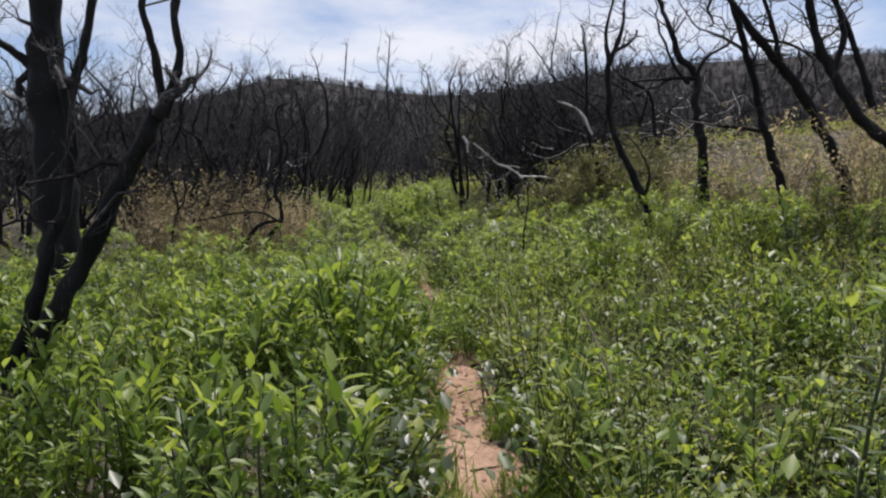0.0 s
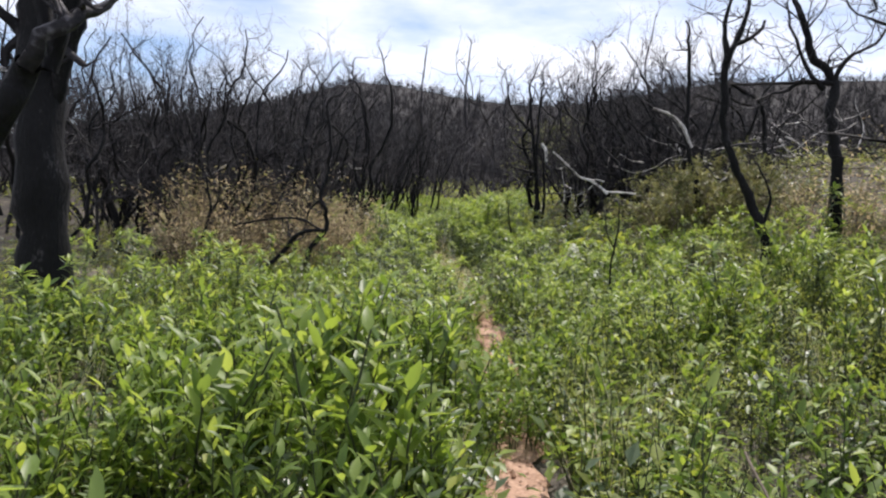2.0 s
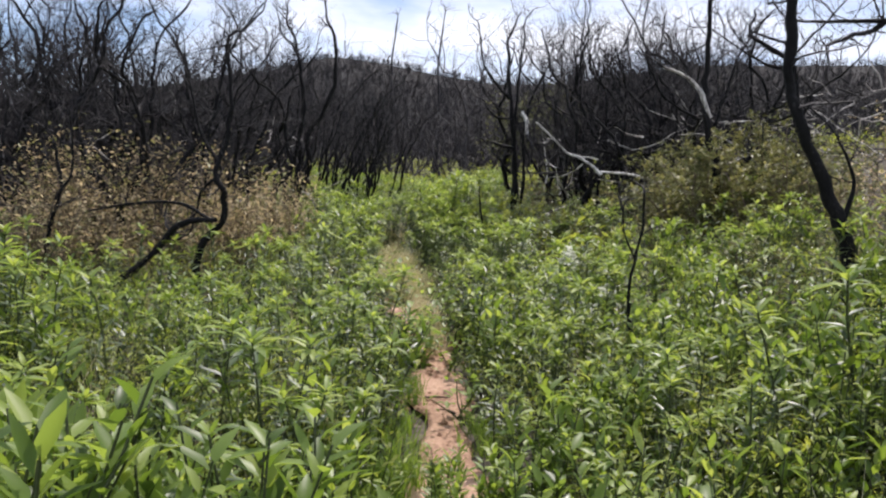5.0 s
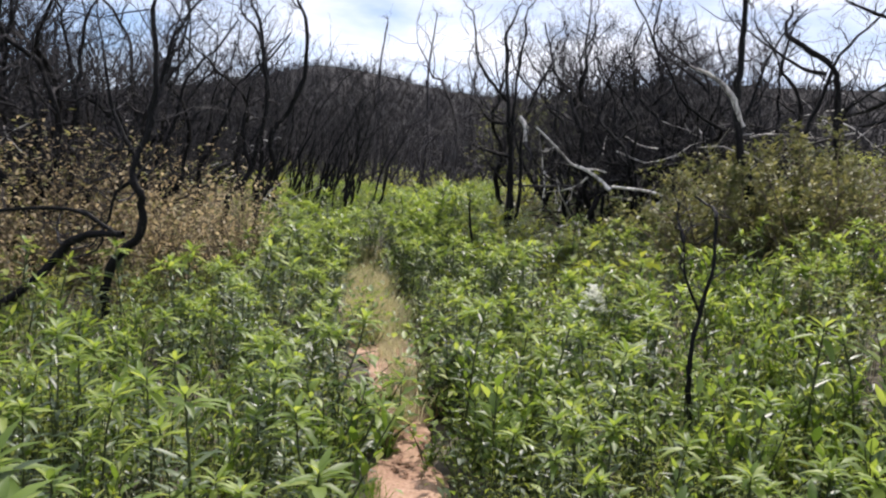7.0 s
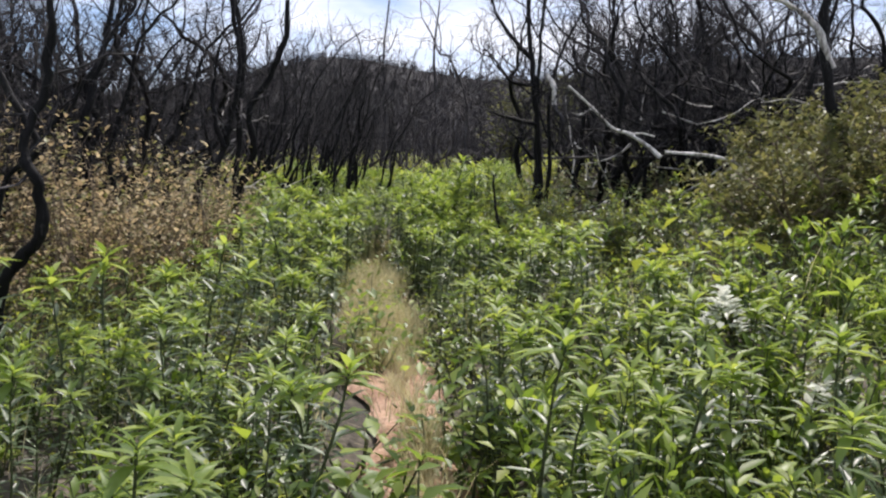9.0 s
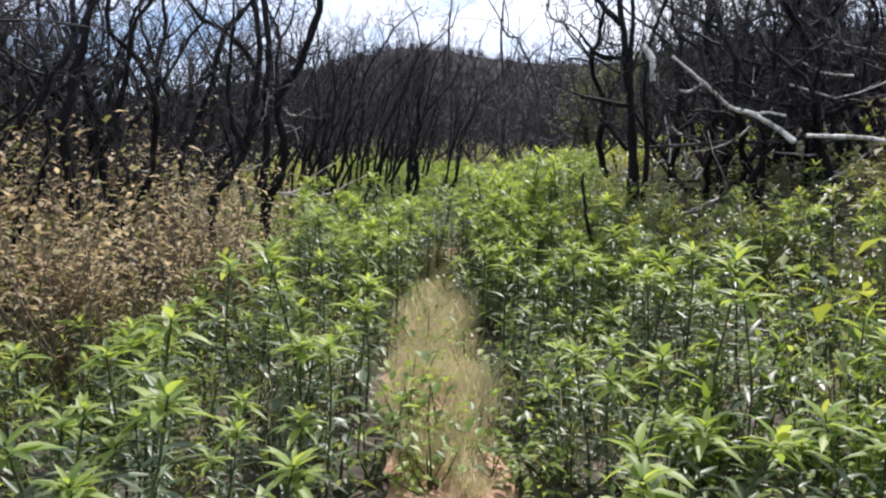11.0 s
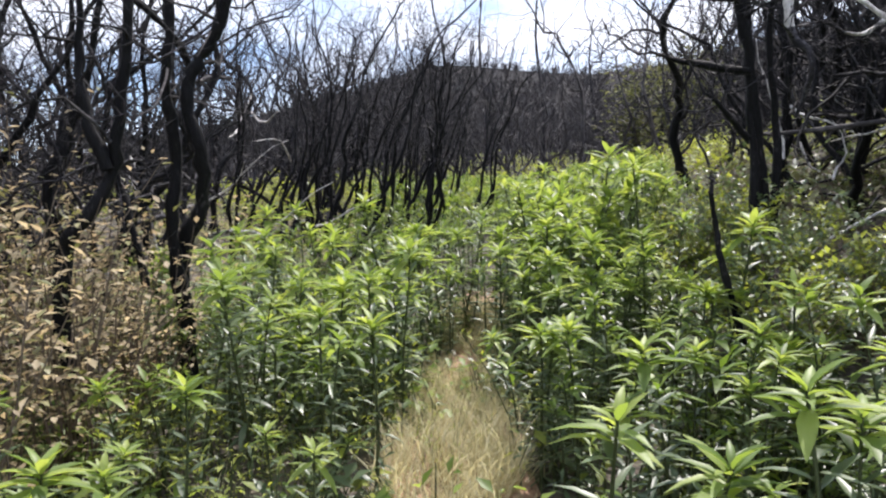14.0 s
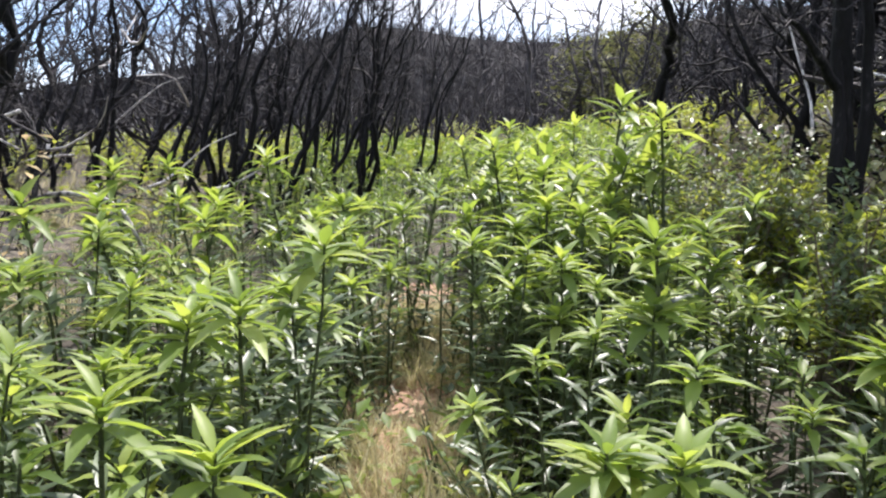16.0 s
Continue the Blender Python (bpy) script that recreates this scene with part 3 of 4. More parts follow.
T_TALL = [joined(*tall_herb(515 + k, 0.64 + 0.08 * (k % 4), 46, 0.125, 1)) for k in range(7)]
T_TALL_LOW = [joined(*tall_herb(530 + k, 0.66 + 0.07 * (k % 3), 30, 0.15, 0)) for k in range(6)]
T_BROAD = [joined(*broad_herb(560 + k, 0.66 + 0.06 * (k % 3), 54, 0.108, 1)) for k in range(6)]
T_FINE = [joined(*fine_herb(590 + k, 0.7, 64)) for k in range(6)]
M_TALL = [M_LEAF, M_YOUNG, M_STEM]

field = lambda x, y: off_path(x, y, 0.05) and not brush_zone(x, y) and not brushy(x, y) and -6.5 - 0.2 * y < x < 5.5 + 0.2 * y
patchy = lambda x, y: field(x, y) and clump(x, y, 1.3, 21) > -0.18
stuff("herb_field", T_TALL, spots(950, (-7, 6, 8.5, 23), patchy), 0.45, 1.2, M_TALL, "dense green herbs with pointed leaves covering the clearing", "herbs")
stuff("herb_field_far", T_TALL_LOW, spots(2500, (-10, 9, 20, 46), lambda x, y: field(x, y) and (x > path_x(y) - np.interp(y, [20, 24, 28, 34, 46], [3.6, 2.9, 2.2, 2.6, 5])) and (x < path_x(y) + np.interp(y, [20, 24, 30, 40], [3.0, 2.7, 3.2, 4.5]))), 0.55, 1.1, [M_LEAF, M_BROAD, M_STEM], "green herbs growing back below the burnt trees", "herbs")
stuff("herb_mound", T_TALL, spots(150, (-1.8, 0.1, 22.4, 27.5), lambda x, y: x > path_x(y) + 0.45 and not brushy(x, y)), 1.05, 1.75, M_TALL, "tall bright green herbs heaped up beside the path", "herbs")
stuff("broad_leaved_herbs", T_BROAD, spots(760, (-6, 0.1, 0.5, 9.6), lambda x, y: off_path(x, y, 0.08) and x > -1.2 - 0.75 * y and clump(x, y, 1.1, 4) > -0.16), 0.55, 1.3, [M_BROAD, M_YOUNG, M_STEM], "broad-leaved green herbs in thick clumps", "herbs")
stuff("wiry_weeds", T_FINE, spots(1000, (0.4, 7.5, 0.8, 13), lambda x, y: off_path(x, y, 0.1) and x < 1.5 + 0.7 * y), 0.6, 1.3, [M_FINE, M_FINE, M_STEM], "wiry yellow-green weeds with small leaves", "weeds")
BROAD_MESH = [(from_geo("stem", s, [M_STEM]), from_geo("leaves", l, [M_BROAD, M_YOUNG])) for s, l in (broad_herb(560 + k, 0.70 + 0.06 * (k % 3), 45, 0.115, 1) for k in range(6))]
for x, y in spots(290, (0.3, 5.5, 0.8, 14), lambda x, y: off_path(x, y, 0.06) and x < 1.2 + 0.65 * y and clump(x, y, 0.9, 8) > -0.05):
    k = int(hrng.integers(6))
    plant = new("broad_leaved_plant")
    plant.matrix_world = Matrix.Translation((x, y, float(ground_z(x, y)))) @ Matrix.Rotation(hrng.uniform(0, 6.28), 4, "Z") @ Matrix.Rotation(hrng.normal(0, 0.08), 4, "X") @ Matrix.Scale(float(hrng.uniform(0.55, 1.1)), 4)
    tagged(plant, "bushy green herb with broad leaves among wiry weeds", "herb", "broad-leaved plants in the weeds")
    part("stem", BROAD_MESH[k][0], plant)
    part("leaves", BROAD_MESH[k][1], plant)
stuff("wiry_weeds_mixed", T_FINE, spots(230, (4.5, 12, 10, 19), lambda x, y: x < 0.75 * y) + spots(170, (-4, -0.4, 9.2, 13), lambda x, y: off_path(x, y, 0.05)) + spots(420, (-9, -2, 5, 18), lambda x, y: y < 14 or clump(x, y, 0.9, 2) > 0) + spots(220, (4.5, 9, 7, 16), lambda x, y: x < y * 0.6 + 1), 0.6, 1.1, [M_FINE, M_FINE, M_STEM], "yellow-green weeds under the burnt trees", "weeds")
over = [(float(path_x(y)) + hrng.normal(0, 0.2), y) for y in np.r_[hrng.uniform(7.7, 10.3, 46), 11.6, 12.9]]
stuff("herbs_over_path", T_BROAD, over, 0.42, 0.78, [M_BROAD, M_YOUNG, M_STEM], "low green herbs closing over the footpath", "herbs")

# grass
T_STRAW = [tuft(620 + k, 0.38, 24, 0.006, 0.4 + 0.15 * (k % 3)).arrays() for k in range(5)]
T_GRASS = [tuft(640 + k, 0.30, 24, 0.010, 0.45).arrays() for k in range(5)]
stuff("dry_grass", T_STRAW, spots(960, (-3.5, 0.6, 14, 25), lambda x, y: abs(x - path_x(y)) < 0.37 * np.clip((y - 15.9) / 1.8, 0.12, 1) and clump(x, y, 2.2, 5) > -0.3), 0.3, 1.0, [M_STRAW], "dry straw-coloured grass standing along the path", "grass", 0.25)
stuff("green_grass", T_GRASS, [(float(path_x(y)) + hrng.normal(0, 0.1), y) for y in hrng.uniform(7.6, 10.2, 14)] + [(float(path_x(y)) - abs(hrng.normal(0.3, 0.1)), y) for y in hrng.uniform(2, 7.6, 60)] + spots(620, (-1.4, 1.8, 1, 14), lambda x, y: 0.17 < abs(x - path_x(y)) < 0.95 and clump(x, y, 1.2, 60) > -0.05), 0.4, 0.9, [M_GRASS], "fresh green grass tufts at the path's edge", "grass", 0.25)

stuff("path_weeds", T_FINE, [(float(path_x(y)) + hrng.normal(0, 0.22), y) for y in hrng.uniform(15.5, 24, 75)], 0.25, 0.5, [M_FINE, M_STRAW, M_STEM], "small pale weeds growing through dry grass", "weeds", 0.3)

# brush
T_BROWN = [joined(*bush(660 + k, 0.5, 1.7, 13, 26, 0.062, 4)) for k in range(5)]
M_BRUSH = [M_DRYLEAF, M_SCRUBLEAF, M_TWIG]
stuff("withered_brush", T_BROWN, spots(88, (-8, -2, 13, 24), brush_zone), 0.6, 1.25, M_BRUSH, "withered brown brush with dead leaves", "brush")
stuff("slope_brush", T_BROWN, spots(130, (4, 17, 8, 18.5), lambda x, y: x > 4.4 + 0.1 * abs(y - 12)), 0.6, 1.2, M_BRUSH, "brown dead brush on the burnt slope", "brush")
def scrub_oak(seed, width, height):
    """A leafy scrub oak: crooked stems that fork, with leaves in tufts at the ends."""
    rng = np.random.default_rng(seed)
    wood, leaves = Geo(), Geo()
    for _ in range(8):
        a = rng.uniform(0, 6.28)
        reach = rng.uniform(0.15, 1.0) * width
        d = unit(np.array([math.cos(a) * reach, math.sin(a) * reach, height * rng.uniform(0.8, 1.1)]))
        ln = math.hypot(reach, height) * rng.uniform(0.6, 1.0)
        pts, _ = limb_points(rng, np.array([rng.normal(0, 0.08), rng.normal(0, 0.08), -0.05]), d, ln, 6, 0.28, 0.05)
        tube(wood, pts, np.linspace(0.016, 0.005, 7), 4)
        for k in range(9):
            i = rng.integers(2, 7)
            tip, _ = limb_points(rng, pts[i], unit(rng.normal(0, 1, 3) + (0, 0, 0.6)), rng.uniform(0.15, 0.42), 3, 0.3, 0.05)
            tube(wood, tip, [0.005, 0.004, 0.003, 0.002], 3)
            tone = 1 if rng.uniform() < 0.55 else 0
            for _ in range(15):
                p = tip[rng.integers(1, 4)] + rng.normal(0, 0.04, 3)
                b = rng.uniform(0, 6.28)
                z = rng.uniform(0.065, 0.115)
                leaf(leaves, p, unit(np.array([math.cos(b), math.sin(b), rng.uniform(-0.2, 1.3)])), Z, z, z * 0.55, rng.uniform(-0.1, 0.3), tone, 0)
    return wood, leaves


SCRUB_MESH = [(from_geo("trunk", w, [M_TWIG]), from_geo("leaves", l, [M_OLIVE, M_SCRUBLEAF])) for w, l in (scrub_oak(680 + k, 0.75, 1.75) for k in range(5))]
M_SCRUB = [M_OLIVE, M_LEAF, M_TWIG]
GREEN_SHRUB = [(t, from_geo("leaves", scrub_oak(690 + k, 0.75, 1.75)[1], [M_LEAF, M_FINE])) for k, t in enumerate(from_geo("trunk", scrub_oak(690 + k, 0.75, 1.75)[0], [M_TWIG]) for k in range(3))]
for x, y in spots(26, (-0.2, 3.2, 20.6, 25.4), brushy):
    k = int(hrng.integers(3))
    shrub = new("low_shrub")
    shrub.matrix_world = Matrix.Translation((x, y, float(ground_z(x, y)))) @ Matrix.Rotation(hrng.uniform(0, 6.28), 4, "Z") @ Matrix.Scale(float(hrng.uniform(0.42, 0.66)), 4)
    tagged(shrub, "low green shrub with small leaves below burnt trees", "shrub", "low shrubs below the trees")
    part("trunk", GREEN_SHRUB[k][0], shrub)
    part("leaves", GREEN_SHRUB[k][1], shrub)
for x, y in spots(24, (1.8, 6.4, 18.6, 23.2), lambda x, y: ((x - 4.2) / 1.7) ** 2 + ((y - 20.9) / 1.7) ** 2 < 1) + [(2.95, 15.2), (4.2, 15.4), (5.3, 14.6), (5.9, 16.4), (6.6, 13.2)]:
    k = int(hrng.integers(5))
    shrub = new("scrub_oak")
    shrub.matrix_world = Matrix.Translation((x, y, float(ground_z(x, y)))) @ Matrix.Rotation(hrng.uniform(0, 6.28), 4, "Z") @ Matrix.Scale(float(hrng.uniform(0.75, 1.15) * (0.55 if y < 17 else 1)), 4)
    tagged(shrub, "grey-green scrub oak with small leathery leaves in tufts", "shrub", "scrub oaks on the slope")
    part("trunk", SCRUB_MESH[k][0], shrub)
    part("leaves", SCRUB_MESH[k][1], shrub)
T_UNDER = [joined(*bush(700 + k, 0.6, 0.6, 4, 9, 0.10, 2)) for k in range(6)]
under_left = spots(520, (-26, -4, 16, 48), lambda x, y: x < -4.2 and x > -0.8 * y)
under_right = spots(620, (0.5, 28, 17, 48), lambda x, y: x > path_x(y) + 2.6 and x < 2 + 0.7 * y)
stuff("undergrowth_green", T_UNDER, under_left[::2] + under_right[::2] + spots(950, (-14, 5, 34, 66), lambda x, y: True), 0.7, 1.7, [M_FINE, M_FINE, M_TWIG], "low green undergrowth among burnt stems", "undergrowth")
stuff("valley_undergrowth", T_UNDER, spots(420, (-26, 20, 60, 112), lambda x, y: True), 1.6, 3.2, [M_FINE, M_OLIVE, M_TWIG], "green undergrowth far up the valley", "undergrowth")
stuff("undergrowth_dull", T_UNDER, under_left[1::2] + under_right[1::2], 0.7, 1.4, M_SCRUB, "dull grey-green undergrowth among burnt stems", "undergrowth")
stuff("bushy_herbs", T_BROAD, spots(360, (0.0, 4.6, 9.5, 17.5), lambda x, y: off_path(x, y, 0.08) and x > path_x(y) and clump(x, y, 0.8, 31) > -0.2) + spots(190, (-4.5, -0.2, 9.5, 15), lambda x, y: off_path(x, y, 0.08) and x < path_x(y) and not brush_zone(x, y)), 0.5, 1.1, [M_BROAD, M_YOUNG, M_STEM], "bushy bright green herbs with many small broad leaves", "herbs")
stuff("undergrowth_right", T_UNDER, spots(260, (0.4, 8, 22, 31), lambda x, y: x > path_x(y) + 2.4), 0.7, 1.5, M_SCRUB, "dull undergrowth below the burnt trees", "undergrowth")
stuff("wiry_weeds_field", T_FINE, spots(420, (-4.5, 4.5, 9, 21), lambda x, y: off_path(x, y, 0.05) and clump(x, y, 0.6, 40) > -0.05), 0.6, 1.2, [M_FINE, M_FINE, M_STEM], "yellow-green weeds between the taller herbs", "weeds")
stuff("pale_grass", T_STRAW, spots(420, (-11, -4.0, 20, 33), lambda x, y: clump(x, y, 0.5, 70) > -0.15), 0.6, 1.3, [M_STRAW], "pale dry grass under the burnt trees", "grass", 0.3)
T_STALK = [tuft(760 + k, 0.75, 9, 0.005, 0.28).arrays() for k in range(5)]
stuff("tall_grass", T_STALK, spots(330, (-4.5, 4.5, 2.5, 20), lambda x, y: off_path(x, y, 0.0) and -1.5 - 0.5 * y < x < 1.5 + 0.5 * y), 0.6, 1.15, [M_STRAW], "thin pale grass stalks among herbs", "grass", 0.15)
T_LOWHERB = [joined(*bush(720 + k, 0.28, 0.34, 4, 9, 0.08, 2)) for k in range(6)]
stuff("low_herbs", T_LOWHERB, spots(1500, (-5, 5, 3, 24), lambda x, y: off_path(x, y, -0.03) and -2.5 - 0.25 * y < x < 2.2 + 0.22 * y) + spots(260, (-7, 7, -7, 1), lambda x, y: abs(x) > 0.4) + spots(230, (-9, -4.4, 8, 17), lambda x, y: not brush_zone(x, y)) + spots(170, (-0.7, 0.12, 1.2, 7.6), lambda x, y: abs(x - path_x(y)) > 0.3), 0.6, 1.3, [M_LEAF, M_FINE, M_STEM], "low leafy green ground cover between taller herbs", "ground cover")
stuff("low_herbs_pale", T_LOWHERB, spots(420, (0.55, 6.5, 1, 8), lambda x, y: x < 1.5 + 0.75 * y) + spots(500, (-4.5, 2.5, 6, 24), lambda x, y: abs(x - path_x(y)) > 0.1 and clump(x, y, 0.7, 13) > 0.0), 0.7, 1.5, [M_BROAD, M_YOUNG, M_STEM], "pale yellow-green ground cover in patches", "ground cover")

# one tall plant close to where the walk starts
plant = new("leafy_plant")
plant.matrix_world = Matrix.Translation((1.72, 3.25, float(ground_z(1.72, 3.25)))) @ Matrix.Scale(1.4, 4)
tagged(plant, "tall bright green herb with long pointed leaves", "herb", "tall herbs along the path")
part("stem", TALL_MESH[3][0], plant)
part("leaves", TALL_MESH[3][1], plant)


# ---- single trees, fallen wood and flowers ----
trng = np.random.default_rng(909)


def stem_geo(g, poly, r0, r1, sides=7, rough=0.02, root=False):
    """A knotty stem through a few bends; root takes it down into the soil."""
    poly = [np.array(p, float) for p in poly]
    if root:
        x, y, _ = poly[0]
        z = float(ground_z(x, y)) - 0.12
        if poly[0][2] > z + 0.1:
            poly.insert(0, np.array([x + trng.normal(0, 0.03), y, z]))
        else:
            poly[0][2] = z
    depth = np.cumsum(trng.normal(0, min(0.05, r0), len(poly)))
    for k, p in enumerate(poly):
        p[1] += depth[k] - depth[0]
    pts = spread(poly, 5)
    pts[1:-1] += trng.normal(0, min(rough, r0 * 0.16), (len(pts) - 2, 3)) * (1, 1, 0.4)
    rad = np.linspace(r0, r1, len(pts)) * (1 + 0.10 * trng.normal(0, 1, len(pts)))
    if root:
        rad[:3] *= (1.45, 1.2, 1.08)
    tube(g, pts, np.abs(rad), sides)
    return pts, rad


def single_tree(label, trunk, limbs, r0, r1, twigs=10, top=1.2, mat=None, reach=1.0):
    """A burnt tree of its own shape: trunk, limbs through a few bends, and twigs on their upper parts."""
    mat = mat or M_CHAR
    x, y, _ = trunk[0]
    base = Vector((x, y, float(ground_z(x, y))))
    ob = new("burnt_tree")
    ob.location = base
    tagged(ob, label, "burnt tree", "large burnt trees")
    back = np.array(base)
    crown = Geo()
    g = Geo()
    pts, rad = stem_geo(g, trunk, r0, r1, 9, 0.015, True)
    lines = [(pts, rad)]
    v, f, m = g.arrays()
    part("trunk", mesh_from("trunk", v - back, f, m, [mat]), ob)
    for poly, ra, rb, kind in limbs:
        g = Geo()
        lines.append(stem_geo(g, poly, ra, rb, 6, 0.015))
        v, f, m = g.arrays()
        part("limb", mesh_from("limb", v - back, f, m, [M_SILVER if kind else mat]), ob, "bleached grey limb" if kind else "")
    for pts, rad in lines:
        if top:
            grow(trng, crown, pts[-1], unit(pts[-1] - pts[-2]), top, max(rad[-1], 0.012), 0, 2)
        for _ in range(twigs):
            i = trng.integers(len(pts) // 2, len(pts))
            d = unit(trng.normal(0, 1, 3) * (1, 1, 0.5) + (0, 0, 0.5))
            grow(trng, crown, pts[i], d, reach * trng.uniform(0.4, 1.0), max(rad[i] * 0.35, 0.006), 1, 2)
    v, f, m = crown.arrays()
    tagged(part("twig_mass", mesh_from("twig_mass", v - back, f, m, [M_CHAR_FAR]), ob), kind="stuff")
    return ob


def fallen(name, label, category, stems, mat, twigs=6):
    """Dead wood lying in the herbs."""
    pts0 = np.array(stems[0][0][0])
    ob = new(name)
    ob.location = pts0
    tagged(ob, label, category, "fallen dead wood")
    tw = Geo()
    for poly, ra, rb in stems:
        g = Geo()
        pts, rad = stem_geo(g, poly, ra, rb, 7, 0.012)
        v, f, m = g.arrays()
        part("limb", mesh_from("limb", v - pts0, f, m, [mat]), ob)
        for _ in range(twigs):
            i = trng.integers(1, len(pts))
            grow(trng, tw, pts[i], unit(trng.normal(0, 1, 3) + (0, 0, -0.1)), trng.uniform(0.25, 0.7), max(rad[i] * 0.4, 0.005), 1, 2)
    if twigs:
        v, f, m = tw.arrays()
        tagged(part("twig_mass", mesh_from("twig_mass", v - pts0, f, m, [M_CHAR_FAR]), ob), kind="stuff")
    return ob


# the two dark trees at the start of the walk
single_tree("leaning blackened oak with two forking stems", [(-2.84, 5.50, 0.33), (-2.60, 5.50, 0.84), (-2.35, 5.50, 1.31), (-2.06, 5.50, 1.89), (-1.86, 5.50, 2.21)],
            [([(-1.86, 5.50, 2.21), (-1.93, 5.50, 2.66), (-2.01, 5.50, 2.96), (-1.97, 5.58, 3.45)], 0.035, 0.02, 0),
             ([(-1.86, 5.50, 2.21), (-1.75, 5.50, 2.58), (-1.77, 5.50, 2.96), (-1.64, 5.42, 3.37)], 0.04, 0.02, 0),
             ([(-2.96, 5.50, 0.34), (-2.79, 5.50, 0.84), (-2.63, 5.50, 1.35), (-2.53, 5.50, 1.86), (-2.57, 5.50, 2.40)], 0.065, 0.03, 0)],
            0.088, 0.052, 2, 0.5)
single_tree("thick charred oak trunk standing upright in green herbs", [(-5.06, 10.8, 0.0), (-5.12, 10.8, 1.07), (-5.19, 10.8, 2.33), (-5.27, 10.8, 3.26), (-5.31, 10.8, 4.2), (-5.2, 10.8, 5.6)],
            [([(-5.2, 10.8, 3.1), (-5.53, 10.7, 3.6), (-5.92, 10.6, 3.9), (-6.4, 10.6, 4.4)], 0.08, 0.03, 0),
             ([(-5.18, 10.8, 2.55), (-5.02, 10.8, 2.9), (-4.82, 10.8, 3.4), (-4.68, 10.8, 3.9), (-4.6, 10.8, 4.8)], 0.11, 0.05, 0),
             ([(-5.15, 10.8, 2.5), (-5.45, 10.7, 2.95), (-5.95, 10.7, 3.25)], 0.05, 0.02, 1)],
            0.30, 0.19, 3, 1.2)
# burnt trees on the slope to the right
single_tree("curved charred oak standing in grey-green scrub", [(3.67, 14.40, 1.55), (3.45, 14.40, 2.11), (3.18, 14.40, 2.71), (3.00, 14.40, 3.32), (2.97, 14.40, 4.22)],
            [([(2.97, 14.40, 4.22), (2.90, 14.40, 4.71), (3.03, 14.40, 5.31)], 0.045, 0.02, 0), ([(2.98, 14.40, 4.16), (3.19, 14.40, 4.81), (3.23, 14.40, 5.31)], 0.04, 0.02, 0),
             ([(3.58, 14.40, 1.69), (3.72, 14.49, 2.24), (3.54, 14.58, 2.70)], 0.028, 0.012, 0)], 0.085, 0.05, 7, 0.8)
single_tree("upright burnt oak with broken stubs and spreading crown", [(4.94, 15.3, 1.71), (4.91, 15.3, 2.89), (4.76, 15.3, 3.53), (4.84, 15.3, 4.06), (4.51, 15.3, 4.54), (4.29, 15.3, 5.12), (4.07, 15.3, 5.7)],
            [([(4.80, 15.3, 4.06), (4.35, 15.3, 4.08), (4.14, 15.3, 3.95)], 0.045, 0.03, 0), ([(4.67, 15.3, 3.96), (4.42, 15.3, 4.27), (4.17, 15.3, 4.84)], 0.045, 0.02, 0),
             ([(4.61, 15.3, 4.08), (4.03, 15.3, 4.05), (3.38, 15.3, 4.0)], 0.035, 0.014, 0), ([(4.78, 15.3, 3.9), (4.95, 15.3, 4.4), (5.4, 15.3, 4.7)], 0.05, 0.02, 0)], 0.11, 0.04, 8, 0.9)
single_tree("slim leaning charred oak with one side branch", [(5.09, 12, 1.79), (4.95, 12, 2.26), (4.78, 12, 2.84), (4.64, 12, 3.43), (4.43, 12, 4.09), (4.25, 12, 4.67)],
            [([(4.76, 12, 2.74), (4.36, 12, 2.8), (4.04, 12, 2.83)], 0.035, 0.018, 0), ([(4.5, 12, 3.9), (4.2, 12, 4.1), (3.8, 12, 4.25)], 0.03, 0.012, 0)], 0.08, 0.04, 8, 0.9)
single_tree("strongly leaning burnt oak on the brown slope", [(5.72, 11.5, 1.98), (5.43, 11.5, 2.62), (4.97, 11.5, 3.35), (4.48, 11.5, 3.91), (4.04, 11.5, 4.46)],
            [([(4.85, 11.5, 3.51), (4.72, 11.5, 4.06), (4.56, 11.5, 4.6)], 0.05, 0.025, 0), ([(4.40, 11.5, 3.99), (4.96, 11.5, 3.94), (5.29, 11.5, 3.74)], 0.03, 0.015, 0)], 0.10, 0.05, 9, 0.9)
single_tree("dark burnt oak with forked limbs above the slope", [(5.95, 10.5, 2.2), (5.43, 10.5, 2.75), (5.06, 10.5, 3.37), (4.83, 10.5, 3.84), (4.71, 10.5, 4.4)],
            [([(5.09, 10.5, 3.33), (5.19, 10.5, 3.84), (5.08, 10.5, 4.4)], 0.05, 0.025, 0), ([(5.62, 10.5, 2.9), (5.5, 10.5, 3.33), (5.34, 10.5, 3.84), (5.11, 10.5, 4.4)], 0.06, 0.03, 0)], 0.10, 0.045, 7, 0.8)
single_tree("burnt oak behind scrub with one bleached limb", [(3.96, 20.5, 2.59), (3.77, 20.5, 3.24), (3.64, 20.5, 3.99), (3.66, 20.5, 4.83), (3.60, 20.5, 5.5)],
            [([(3.77, 20.5, 3.52), (3.55, 20.5, 3.98), (3.27, 20.5, 4.25), (2.90, 20.5, 4.37)], 0.05, 0.02, 1)], 0.09, 0.035, 9, 1.0)
